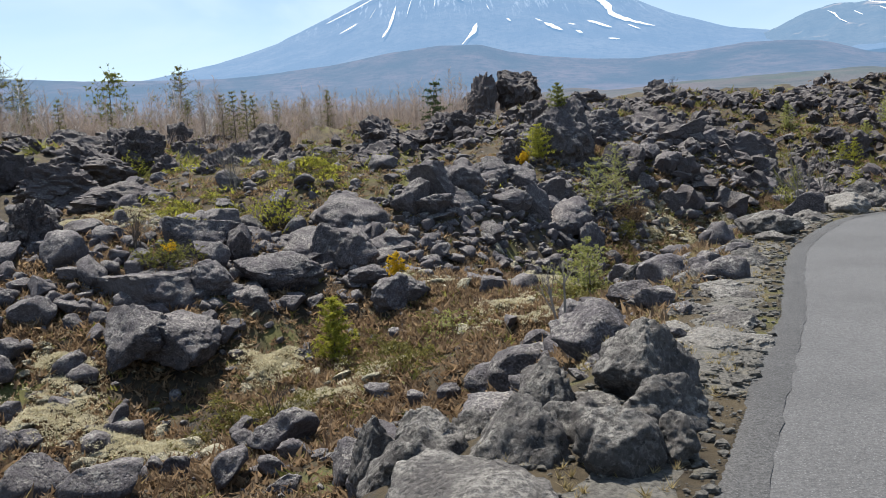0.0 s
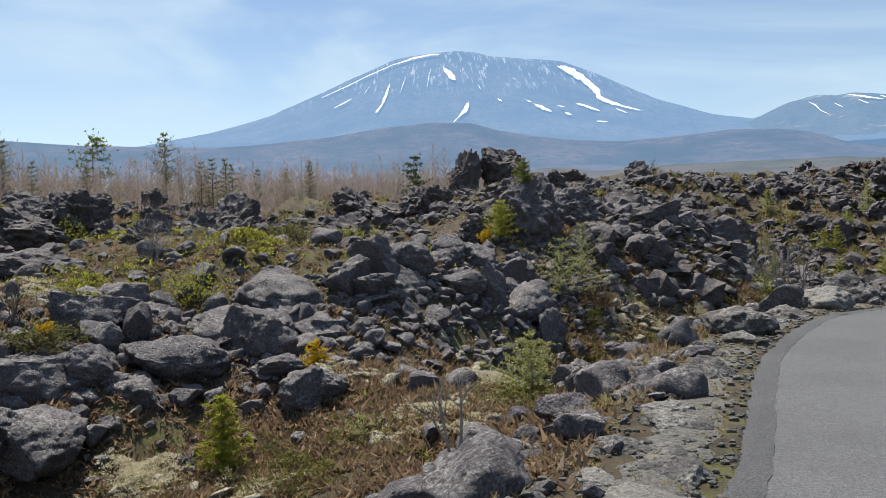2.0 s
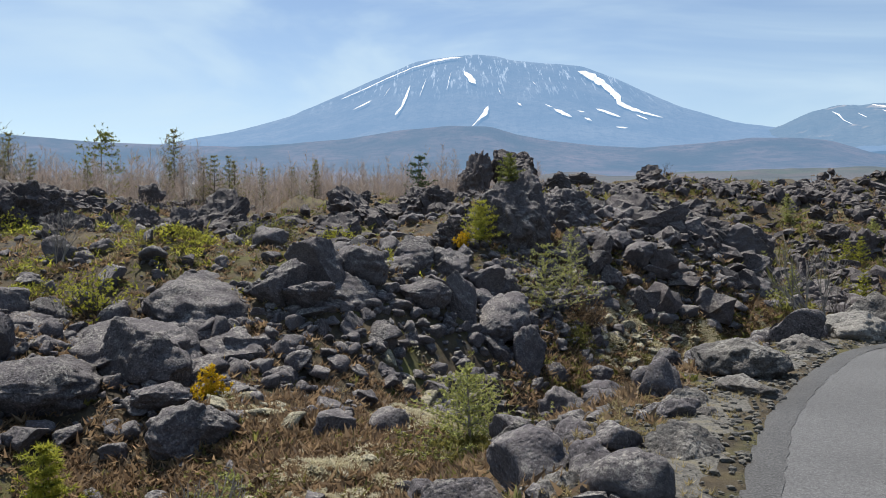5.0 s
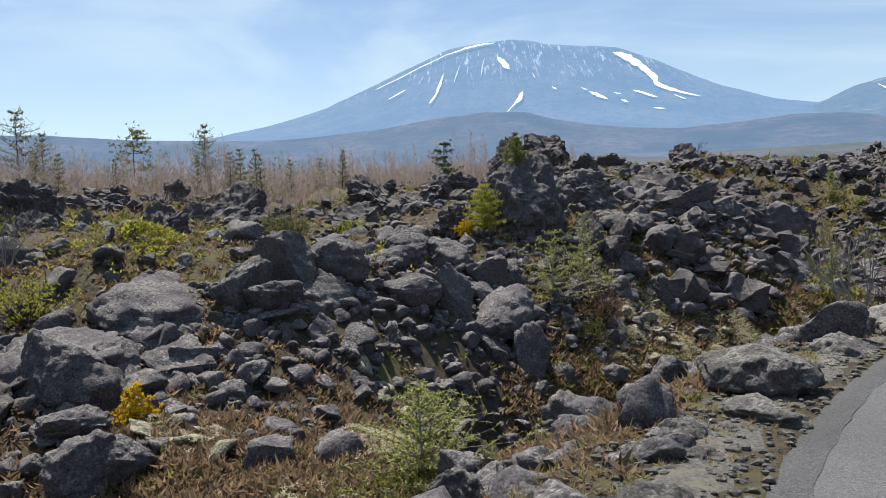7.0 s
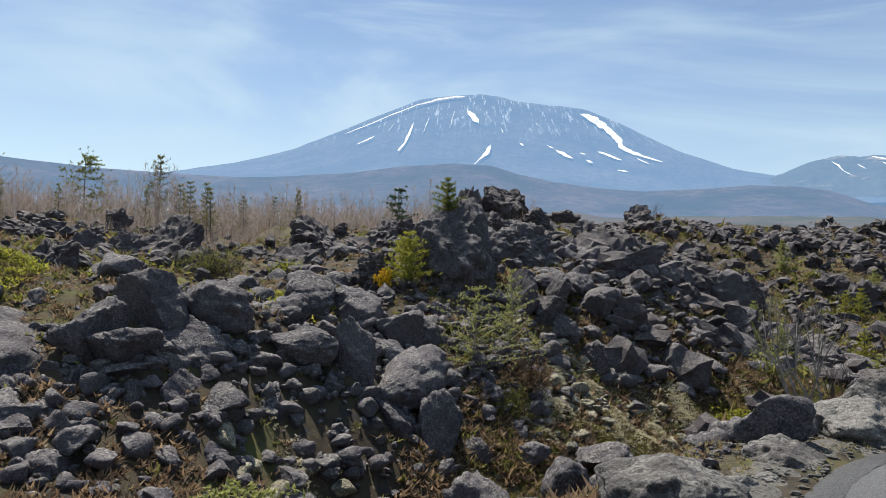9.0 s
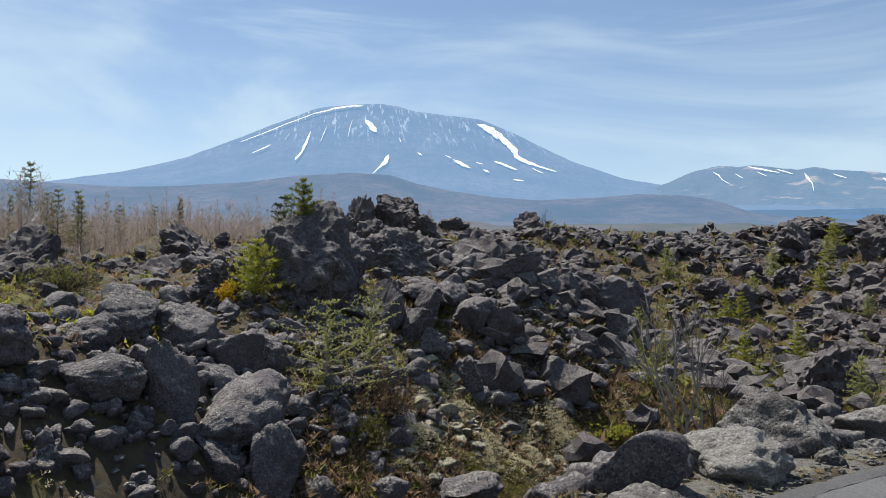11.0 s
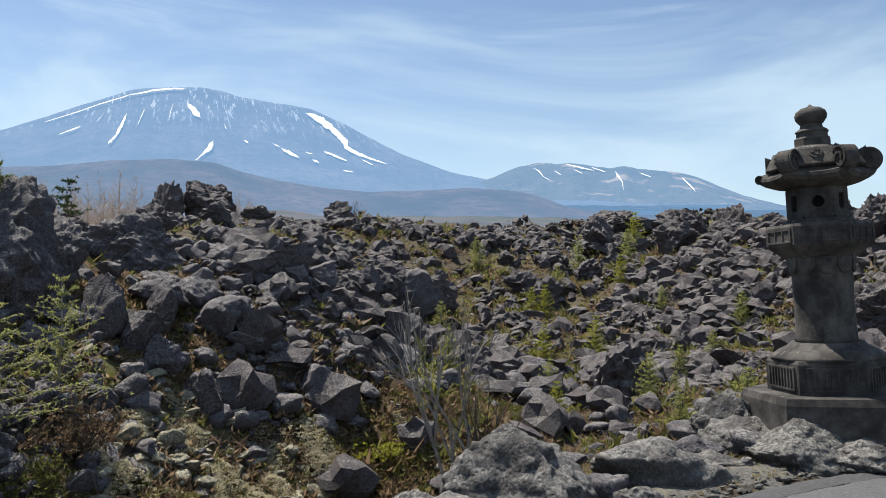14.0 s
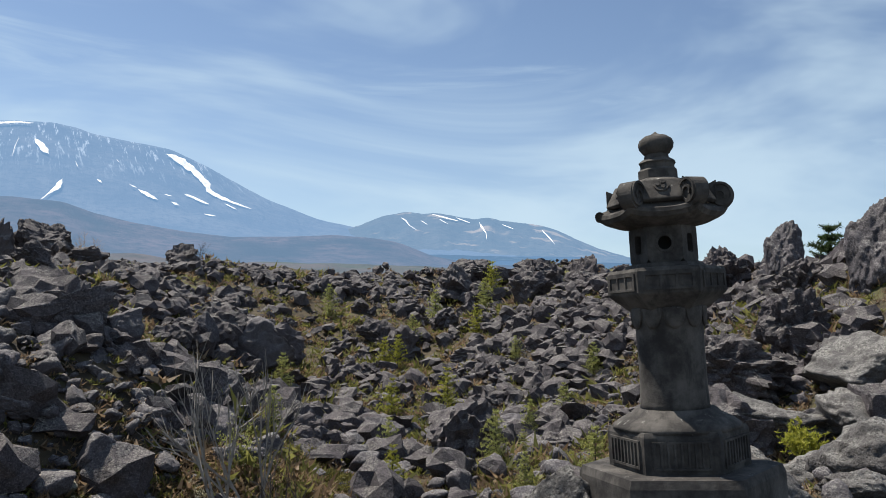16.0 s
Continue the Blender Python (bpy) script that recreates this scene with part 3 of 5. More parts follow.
def set_rock(name, me, x, y, z, w, h, deep, tip, label, group, grow=1.28):
    """A rock centred at x, y, z that fills a width w and a height h."""
    ob = new(name, me)
    ob.rotation_euler = (radians(rng.uniform(-tip, tip)), radians(rng.uniform(-tip, tip)), radians(rng.choice((0, 90, 180, 270)) + rng.uniform(-18, 18)))
    ob.scale = (w * grow, w * grow * deep, h * grow)
    z = min(z, surface1(x, y) + 0.36 * h * grow) if z - 0.5 * h > surface1(x, y) else z
    ob.location = (x, y, z)
    PLACED.append((x, y, w))
    return tagged(ob, label, "rock", group)


rng = random.Random(5)


def mound_rock(x, y, z, w, h):
    me = ME_HERO_LAVA[rng.randrange(12)]
    return set_rock("boulder", me, x, y, z, w, h, rng.uniform(0.85, 1.1), 9, "dark grey lava boulder piled on the mound", "boulders of the mound")


def slope_rock(x, y, z, w, h):
    me = ME_HERO_LAVA[rng.randrange(12)]
    return set_rock("boulder", me, x, y, z, w, h, rng.uniform(0.8, 1.0), 12, "dark lava block on the rubble slope", "boulders of the slope")


def path_rock(x, y, z, w, h):
    me = ME_HERO_GREY[rng.randrange(10)]
    return set_rock("boulder", me, x, y, z, w, h, rng.uniform(0.8, 1.0), 7, "weathered grey lava boulder with pale lichen lining the path", "boulders along the path", 1.14)


def pale_rock(x, y, z, w, h):
    return set_rock("boulder", ME_HERO_PALE[1], x, y, z, w, h, 0.75, 5, "pale cracked lava boulder beside the path", "boulders along the path", 0.96)


def great_crag(x, y, z, w, h):
    me = ME_HERO_DARK[int(x) % 4]
    return set_rock("crag", me, x, y, z, w * 1.12, h, 0.9, 4, "big dark cracked lava crag crowned with pine", "crags", 1.10)


def far_crag(x, y, z, w, h):
    me = ME_CRAG[rng.randrange(6)]
    low = min(z - h / 2, surface1(x, y) - 0.15)
    top = z + h / 2
    return set_rock("crag", me, x, y, (low + top) / 2, w, top - low, 0.9, 5, "jagged black clinker crag standing out of the lava field", "crags")


# boulders lining the path
path_rock(0.26, 3.72, -0.06, 0.56, 0.62)
path_rock(-0.25, 4.12, -0.24, 0.66, 0.6)
path_rock(0.10, 3.12, -0.08, 0.9, 0.4)
path_rock(0.60, 3.95, -0.05, 0.45, 0.42)
path_rock(0.43, 4.50, -0.19, 0.51, 0.84)
path_rock(-0.24, 5.00, -0.40, 0.35, 0.51)
path_rock(0.08, 4.30, -0.21, 0.31, 0.46)
path_rock(0.69, 5.70, -0.32, 0.45, 0.43)
path_rock(-0.62, 5.50, -0.73, 0.34, 0.64)
path_rock(1.17, 4.67, 0.11, 0.61, 0.61)
path_rock(1.11, 4.04, 0.08, 0.46, 0.36)
path_rock(0.76, 3.53, 0.07, 0.39, 0.39)
path_rock(1.05, 3.57, 0.1, 0.21, 0.24)
path_rock(2.66, 8.48, -0.25, 0.65, 0.57)
path_rock(3.31, 10.94, -0.32, 0.9, 0.48)
path_rock(2.55, 10.47, -0.38, 0.35, 0.52)
path_rock(2.12, 8.06, -0.32, 0.31, 0.34)
path_rock(3.27, 8.88, -0.17, 0.41, 0.37)
path_rock(3.55, 9.21, -0.0, 0.56, 0.35)
path_rock(5.0, 12.07, 0.1, 0.83, 0.47)
path_rock(4.67, 11.24, -0.06, 0.7, 0.37)
path_rock(6.45, 13.74, -0.04, 0.7, 0.4)
path_rock(7.59, 15.54, -0.03, 0.73, 0.38)
path_rock(3.68, 11.48, -0.36, 0.36, 0.28)
path_rock(4.02, 10.27, -0.03, 0.32, 0.16)
path_rock(8.47, 15.7, 0.1, 1.07, 0.83)
path_rock(9.85, 16.08, 0.02, 1.01, 0.62)
path_rock(11.43, 17.12, 0.08, 0.7, 0.74)
path_rock(12.07, 17.11, 0.06, 0.7, 0.49)
path_rock(11.35, 16.4, -0.03, 0.63, 0.44)
path_rock(9.24, 15.52, 0.02, 0.38, 0.19)
path_rock(14.15, 21.92, -0.87, 0.75, 0.46)
path_rock(8.55, 15.05, -0.06, 0.3, 0.36)
pale_rock(7.54, 14.82, 0.07, 1.15, 0.66)
for x, y, w, h in ((13.6, 16.9, 0.9, 0.5), (14.3, 17.6, 1.1, 0.8), (15.3, 18.4, 1.0, 0.9), (14.9, 16.9, 0.7, 0.35), (16.4, 17.6, 1.2, 1.0), (16.6, 20.4, 2.2, 0.9), (18.2, 21.2, 2.4, 1.1), (19.2, 19.4, 1.9, 1.0), (17.2, 18.8, 1.5, 0.8), (15.6, 19.4, 1.4, 0.8), (20.8, 20.6, 1.9, 1.2), (13.0, 17.4, 0.8, 0.5), (12.6, 18.2, 1.2, 0.6), (14.0, 19.0, 1.3, 0.7)):
    path_rock(x, y, surface1(x, y) + 0.22 * h, w, h)

# flat pale slabs set into the shoulder
for k in range(64):
    i = rng.randrange(1, len(ROAD_EDGE) - 4)
    t, off, w = rng.random(), rng.uniform(0.30, 1.0), rng.uniform(0.22, 0.62)
    (ax, ay), (bx, by) = ROAD_EDGE[i], ROAD_EDGE[i + 1]
    n = math.hypot(bx - ax, by - ay)
    x, y = ax + (bx - ax) * t - (by - ay) / n * off, ay + (by - ay) * t + (bx - ax) / n * off
    if all(math.hypot(x - a, y - b) > 0.42 * (w + c) for a, b, c in PLACED):
        ob = set_rock("slab", ME_HERO_GREY[rng.randrange(10)] if rng.random() < 0.6 else ME_HERO_PALE[rng.randrange(4)], x, y, -0.02 - 0.10 * max(0, off - 0.7), w, w * rng.uniform(0.3, 0.5), rng.uniform(0.7, 1.0), 5, "flat grey stone slab set into the path's shoulder", "slabs along the path")

# boulders stacked on the mound
mound_rock(-2.11, 16.66, 0.18, 1.83, 0.91)
mound_rock(-0.31, 17.43, 0.89, 0.84, 0.74)
mound_rock(0.33, 17.98, 0.76, 0.85, 0.73)
mound_rock(0.86, 19.37, 0.66, 0.77, 0.51)
mound_rock(1.25, 20.33, 0.92, 0.78, 0.71)
mound_rock(-0.71, 16.65, 0.38, 0.73, 0.94)
mound_rock(-0.26, 16.49, 0.42, 0.64, 0.4)
mound_rock(0.25, 17.15, 0.27, 0.71, 0.74)
mound_rock(-0.42, 16.57, 0.08, 0.83, 0.44)
mound_rock(0.69, 17.69, 0.02, 0.44, 0.67)
mound_rock(0.95, 17.88, -0.05, 0.38, 0.59)
mound_rock(1.52, 18.48, 0.23, 0.81, 0.54)
mound_rock(2.18, 18.91, 0.1, 0.48, 1.0)
mound_rock(-0.85, 16.31, -0.17, 0.55, 0.65)
mound_rock(3.01, 19.44, -0.29, 1.09, 0.7)
mound_rock(1.47, 18.61, -0.22, 0.51, 0.64)
mound_rock(0.01, 16.2, -0.47, 0.46, 0.97)
mound_rock(0.43, 16.64, -0.33, 0.65, 0.81)
mound_rock(0.63, 16.31, -0.76, 0.53, 0.51)
mound_rock(1.54, 18.1, -0.72, 0.47, 0.68)
mound_rock(1.92, 18.26, -0.42, 0.28, 0.65)
mound_rock(-1.82, 13.99, -0.19, 1.03, 0.94)
mound_rock(-1.71, 14.7, -0.19, 0.62, 0.59)
mound_rock(-1.33, 14.32, -0.47, 0.63, 0.48)
mound_rock(-1.07, 15.25, -0.46, 0.73, 0.71)
mound_rock(-0.35, 14.92, -0.69, 0.59, 0.44)
mound_rock(-0.53, 15.51, -0.42, 0.54, 0.4)
mound_rock(-0.27, 15.79, -0.68, 0.45, 0.76)
mound_rock(-1.22, 15.91, -0.14, 0.55, 0.38)
mound_rock(-1.38, 13.1, -0.5, 0.56, 0.33)
mound_rock(-0.64, 12.69, -0.72, 0.5, 0.38)
mound_rock(-0.97, 12.45, -0.7, 0.57, 0.49)
mound_rock(0.21, 13.28, -0.92, 0.43, 0.51)
mound_rock(-0.6, 13.99, -1.0, 0.47, 0.37)
mound_rock(0.16, 14.91, -1.04, 0.52, 0.38)
mound_rock(0.46, 15.28, -1.01, 0.41, 0.39)
mound_rock(0.66, 15.88, -1.03, 0.4, 0.42)
mound_rock(0.91, 16.49, -1.19, 0.41, 0.44)
mound_rock(3.46, 19.15, -1.07, 0.72, 1.33)
mound_rock(4.05, 18.18, -1.95, 0.87, 0.95)
mound_rock(1.9, 17.75, -1.24, 0.68, 0.57)
mound_rock(2.83, 18.73, -0.88, 0.6, 0.87)
mound_rock(4.02, 19.41, -1.47, 0.53, 0.61)
mound_rock(2.33, 18.49, -0.78, 0.41, 0.76)
mound_rock(1.21, 17.31, -0.59, 0.49, 0.6)
mound_rock(2.71, 20.66, 0.26, 0.74, 0.77)
mound_rock(1.92, 20.79, 0.67, 0.85, 0.72)
mound_rock(3.09, 21.14, 0.27, 0.65, 0.68)
mound_rock(6.22, 20.46, -1.66, 0.85, 0.44)
mound_rock(-3.97, 14.67, -0.0, 0.87, 0.57)
mound_rock(-2.91, 13.24, -0.39, 1.2, 0.65)
mound_rock(-3.25, 12.38, -0.79, 0.95, 0.66)
mound_rock(-1.88, 13.87, -0.66, 0.83, 0.3)
mound_rock(-1.6, 14.07, -1.22, 0.85, 0.67)
mound_rock(-2.2, 13.48, -1.03, 0.88, 0.74)
mound_rock(-2.39, 14.6, -0.29, 1.47, 0.87)
mound_rock(-1.54, 15.02, -0.59, 0.56, 0.53)
mound_rock(-2.74, 12.9, -0.9, 0.5, 0.45)
mound_rock(-1.09, 15.43, -0.43, 0.61, 0.62)
mound_rock(-4.4, 14.13, -0.04, 0.67, 0.61)
mound_rock(-4.61, 13.96, 0.14, 1.29, 0.7)
mound_rock(-4.68, 12.09, -0.45, 1.47, 0.67)
mound_rock(-4.36, 10.78, -0.77, 0.87, 0.67)
mound_rock(-3.86, 10.88, -0.93, 1.02, 0.62)
mound_rock(-3.71, 13.68, 0.08, 0.4, 0.61)
mound_rock(-3.74, 12.32, -0.32, 0.6, 0.54)

# blocks on the far slope of the hollow
slope_rock(6.56, 25.13, 1.15, 0.62, 0.52)
slope_rock(5.98, 24.46, 0.93, 0.44, 0.76)
slope_rock(5.14, 23.72, 0.88, 0.55, 1.05)
slope_rock(7.98, 25.85, 1.15, 0.68, 0.65)
slope_rock(8.97, 27.4, 1.4, 0.91, 0.58)
slope_rock(13.4, 40.15, 1.12, 0.88, 1.23)
slope_rock(15.39, 41.06, 0.7, 2.41, 1.67)
slope_rock(7.15, 28.19, 1.72, 0.89, 0.68)
slope_rock(8.14, 26.95, 1.78, 1.27, 0.62)
slope_rock(9.74, 26.8, 0.41, 0.95, 0.7)
slope_rock(7.4, 24.55, 0.42, 0.71, 0.39)
slope_rock(6.05, 23.51, 0.26, 0.5, 0.53)
slope_rock(10.25, 25.66, -0.17, 1.25, 0.85)
slope_rock(6.96, 24.68, 0.76, 0.81, 0.74)
slope_rock(8.72, 26.16, 0.76, 0.74, 0.7)
slope_rock(5.72, 23.74, 0.57, 0.66, 0.59)
slope_rock(6.61, 23.32, -0.28, 0.55, 0.63)
slope_rock(10.61, 26.35, 0.44, 0.78, 0.61)
slope_rock(5.93, 24.99, 1.16, 0.88, 0.52)
slope_rock(20.06, 30.4, -1.17, 0.94, 0.59)
slope_rock(15.85, 30.26, -1.08, 0.86, 0.54)

# the great crag and the outcrops of the skyline
great_crag(3.55, 23.76, 1.63, 1.66, 2.51)
great_crag(4.37, 24.6, 2.11, 0.9, 1.24)
great_crag(5.43, 26.95, 1.91, 1.57, 1.46)
far_crag(5.36, 108.06, 8.38, 4.85, 5.02)
far_crag(10.66, 108.32, 8.45, 6.02, 5.66)
far_crag(-3.38, 50.49, 2.87, 3.13, 2.04)
far_crag(0.53, 52.7, 2.92, 3.2, 2.22)
far_crag(-10.87, 47.63, 2.29, 3.01, 2.4)
far_crag(-10.92, 27.45, 2.33, 2.23, 0.92)
far_crag(-4.62, 23.2, 0.99, 1.01, 1.32)
far_crag(-6.18, 23.13, 1.15, 0.62, 1.28)
far_crag(15.04, 58.77, 4.02, 3.59, 1.32)
far_crag(23.71, 56.55, 3.47, 2.68, 1.57)
far_crag(40.71, 52.43, 4.98, 2.58, 2.22)
far_crag(34.17, 56.55, 4.87, 2.97, 1.87)
far_crag(38.92, 55.53, 5.14, 2.97, 1.95)
far_crag(22.33, 60.56, 3.9, 2.68, 1.53)
for x, y, z, w, h in ((24.35, 22.4, 3.1, 1.55, 3.0), (30.0, 29.2, 3.9, 1.3, 2.6)):
    set_rock("crag", ME_HERO_DARK[3], x, y, z, w, h, 0.9, 4, "tall rounded dark lava pillar standing above the rubble", "crags", 1.15)

# larger jagged blocks and small crags over the far field
rr = np.random.RandomState(44)
for i in range(240):
    az, dist = radians(rr.uniform(-34, 58)), rr.uniform(27, 78)
    x, y = dist * math.sin(az), dist * math.cos(az)
    w = (0.45 + 1.2 * rr.rand() ** 2) * (1 + dist / 110)
    rock("crag", ME_CRAG_SMALL[rr.randint(6)], x, y, surface1(x, y) - 0.2, w, w * rr.uniform(0.7, 1), w * rr.uniform(0.5, 1.15), rr.uniform(0, 360), rr.uniform(-15, 15), "dark jagged lava outcrop on the far field", "far outcrops")

# crags: x, y, foot, width, depth, height, shape, turn
CRAG_ROWS = [
    (2.75, 23.9, 0.5, 1.2, 1.0, 1.1, 1, 60),
    (-7.2, 13.7, 0.0, 0.95, 0.8, 1.15, 3, 70), (-6.9, 16.9, 0.3, 2.4, 1.8, 0.95, 2, 40)]
CRAG_BACK = [(-9.0, 18.5, 0.7, 2.6, 2.0, 1.1, 4, 90), (-5.6, 19.6, 0.6, 1.2, 1.1, 1.3, 1, 10), (-10.3, 23, 1.0, 2.8, 2.2, 1.3, 0, 70), (-13.5, 30, 1.4, 2.8, 2.2, 1.5, 5, 10), (2.2, 23.4, 0.9, 1.2, 1.0, 0.9, 3, 30),
    (31.5, 33.0, 2.8, 2.6, 2.0, 2.2, 1, 30), (22.6, 23.2, 0.9, 1.8, 1.6, 1.8, 3, 10),
    (20.3, 22.9, 0.2, 2.6, 2.2, 1.4, 5, 100), (21.6, 21.6, 0.2, 1.6, 1.4, 1.6, 0, 160), (26.6, 26.0, 2.2, 2.0, 1.8, 1.6, 1, 190), (25.3, 21.0, 2.2, 2.2, 2.0, 1.9, 5, 240)]
for x, y, z, w, d, h, k, turn in CRAG_ROWS + CRAG_BACK:
    rock("crag", ME_CRAG[k], x, y, z, w, d, h * 1.08, turn, 4, "jagged black clinker crag standing out of the lava field", "crags")

# scattered blocks: single ones near the path, the rest joined


def along(line, x, y):
    best = np.full(np.shape(x), 1e9)
    for (x0, y0), (x1, y1) in zip(line, line[1:]):
        dx, dy = x1 - x0, y1 - y0
        u = np.clip(((x - x0) * dx + (y - y0) * dy) / (dx * dx + dy * dy), 0, 1)
        best = np.minimum(best, np.hypot(x - x0 - u * dx, y - y0 - u * dy))
    return best


RIDGE_LINE = [(-9, 12.6), (-5.5, 12.6), (-2.5, 14.4), (0, 16.2), (1.6, 18.0), (3.2, 20.3), (4.5, 23.0)]
SLOPE_LINE = [(4.5, 23.2), (7.5, 25.2), (10, 27), (13, 30)]
HOLLOW_LINE = [(-3, 9.8), (-0.5, 10.4), (1.6, 12.0), (3.2, 15.2), (5.0, 19.6), (8.3, 22.5), (12, 24.0)]


def stoniness(x, y):
    """How thickly blocks lie, 0 to 1."""
    s = np.maximum(np.exp(-(along(RIDGE_LINE, x, y) / 1.9) ** 2), np.exp(-(along(SLOPE_LINE, x, y) / 3.2) ** 2))
    field = 0.22 + 0.75 * smooth_step(-0.12, 0.22, lumps(x, y, 4.0, 9) + 0.6 * lumps(x, y, 11.0, 10))
    s = np.maximum(s, field * smooth_step(15, 20, np.hypot(x, y)))
    s = np.maximum(s, 0.26)
    s = s * (1 - 0.6 * smooth_step(3, -1, x) * smooth_step(17.5, 20, y) * smooth_step(50, 40, y))
    s = s * (0.25 + 0.75 * smooth_step(0.6, 1.6, along(HOLLOW_LINE, x, y)))
    e = edge_distance(x, y)
    s = np.maximum(s, 0.55 * smooth_step(0.4, 0.7, e) * smooth_step(2.6, 1.4, e))
    return s * smooth_step(0.35, 0.7, edge_distance(x, y))


rs = np.random.RandomState(17)
px, py = rs.uniform(-12, 17, 9000), rs.uniform(6, 31, 9000)
ok = rs.rand(9000) < stoniness(px, py) ** 1.3
px, py = px[ok], py[ok]
ps = 0.22 + 0.5 * rs.rand(len(px)) ** 1.8
kept = []
for x, y, s in zip(px, py, ps):
    if all((x - a) ** 2 + (y - b) ** 2 > (0.44 * (s + c)) ** 2 for a, b, c in kept) and all((x - a) ** 2 + (y + 0.3 - b) ** 2 > (0.40 * (s + c)) ** 2 for a, b, c in PLACED):
        kept.append((x, y, s))
kept.sort(key=lambda q: math.hypot(q[0] - 2, q[1] - 8))
near_blocks, rest_blocks = kept[:290], kept[290:]
for i, (x, y, s) in enumerate(near_blocks):
    z = surface1(x, y)
    rock("lava_block", ME_BLOCK[i % 12], x, y, z - 0.10 * s, s * 1.15, s * rng.uniform(0.7, 1.1), s * rng.uniform(0.6, 1.0), rng.uniform(0, 360), rng.uniform(-25, 25), "dark grey broken lava block among heath", "loose lava blocks")


def scatter_soup(pts, shapes, flat=(0.5, 0.95), sink=0.25, seed=3):
    r = np.random.RandomState(seed)
    soup = Soup()
    zs = surface(np.array([p[0] for p in pts]), np.array([p[1] for p in pts]))
    for (x, y, s), z in zip(pts, zs):
        v, f = shapes[r.randint(len(shapes))]
        m = Euler(r.uniform(-0.5, 0.5, 2).tolist() + [r.uniform(0, 6.28)]).to_matrix()
        q = (v * np.array([s * 1.15, s * r.uniform(0.7, 1.1), s * r.uniform(*flat)])) @ np.array(m).T
        soup.add(q + np.array([x, y, z + s * (0.5 - sink) * 0.75]), f)
    return soup


def random_field(n, x0, x1, y0, y1, lo, hi, power, seed, thick=1.0):
    r = np.random.RandomState(seed)
    x, y = r.uniform(x0, x1, n), r.uniform(y0, y1, n)
    keep = r.rand(n) < np.clip(stoniness(x, y) * thick, 0, 1)
    return [(a, b, lo + (hi - lo) * c ** power) for a, b, c in zip(x[keep], y[keep], r.rand(keep.sum()))]


tagged(new("lava_rubble", scatter_soup(rest_blocks, CHIPS, seed=4).mesh("lava_rubble", M_LAVA, True)), "dark broken lava blocks covering the slopes", "rubble", kind="stuff")
tagged(new("lava_rubble", scatter_soup(random_field(5600, -14, 34, 6, 42, 0.18, 0.48, 1.9, 21, 1.15), BITS, seed=5).mesh("lava_rubble", M_LAVA, True)), "small dark lava rubble between the blocks", "rubble", kind="stuff")
tagged(new("lava_rubble", scatter_soup(random_field(13000, -45, 62, 26, 84, 0.2, 1.1, 2.4, 22, 1.1), CLINKERS, (0.45, 1.1), sink=0.2, seed=6).mesh("lava_rubble", M_CLINKER, False)), "jagged dark lava blocks across the far field", "rubble", kind="stuff")
tagged(new("lava_rubble", scatter_soup(random_field(11000, 7, 44, 21, 62, 0.12, 1.1, 3.4, 24, 1.0), CLINKERS, (0.45, 1.0), sink=0.2, seed=8).mesh("lava_rubble", M_CLINKER)), "jagged dark lava rubble of the wide slope", "rubble", kind="stuff")
tagged(new("lava_rubble", scatter_soup(random_field(26000, -12, 34, 5, 42, 0.06, 0.17, 1.5, 23, 1.2), SHARDS, seed=7).mesh("lava_rubble", M_LAVA, False)), "fist-sized dark lava stones on the ground", "rubble", kind="stuff")

r = np.random.RandomState(27)
x, y = r.uniform(-9, 6, 9000), r.uniform(10.5, 25, 9000)
keep = r.rand(9000) < np.exp(-(along(RIDGE_LINE, x, y) / 1.5) ** 2) * 0.55
tagged(new("lava_rubble", scatter_soup([(a, b, 0.10 + 0.24 * c ** 2) for a, b, c in zip(x[keep], y[keep], r.rand(keep.sum()))], [rock_shape(550 + i, 3, 6, 0.22) for i in range(10)], (0.6, 1.0), 0.35, 9).mesh("lava_rubble", M_LAVA, True)), "dark lava stones wedged between the boulders of the mound", "rubble", kind="stuff")

# ---- stone lantern ----


def stone_material():
    k = Mat("lantern_stone", 0.9, coord="Object")
    c = k.mix(k.step(k.noise(3, 7, 0.65), 0.35, 0.68), (0.028, 0.025, 0.024), (0.105, 0.095, 0.087))
    c = k.mix(k.step(k.noise(5, 6, 0.7, (1, 1, 0.25)), 0.52, 0.72), c, (0.028, 0.026, 0.025))
    c = k.mix(k.math("MULTIPLY", k.step(k.noise(11, 8, 0.75), 0.60, 0.70), k.up(0.2, 0.8)), c, (0.42, 0.41, 0.38))
    k.color(c)
    k.bump(k.math("ADD", k.noise(30, 8, 0.75), k.noise(8, 5)), 0.6, 0.010)
    return k.m


M_STONE = stone_material()
# near-black colour that stands in for the shade inside the firebox
M_CORE_SHADE = simple_material("lantern_core_shade", (0.012, 0.012, 0.012), (0.02, 0.02, 0.02), 5)


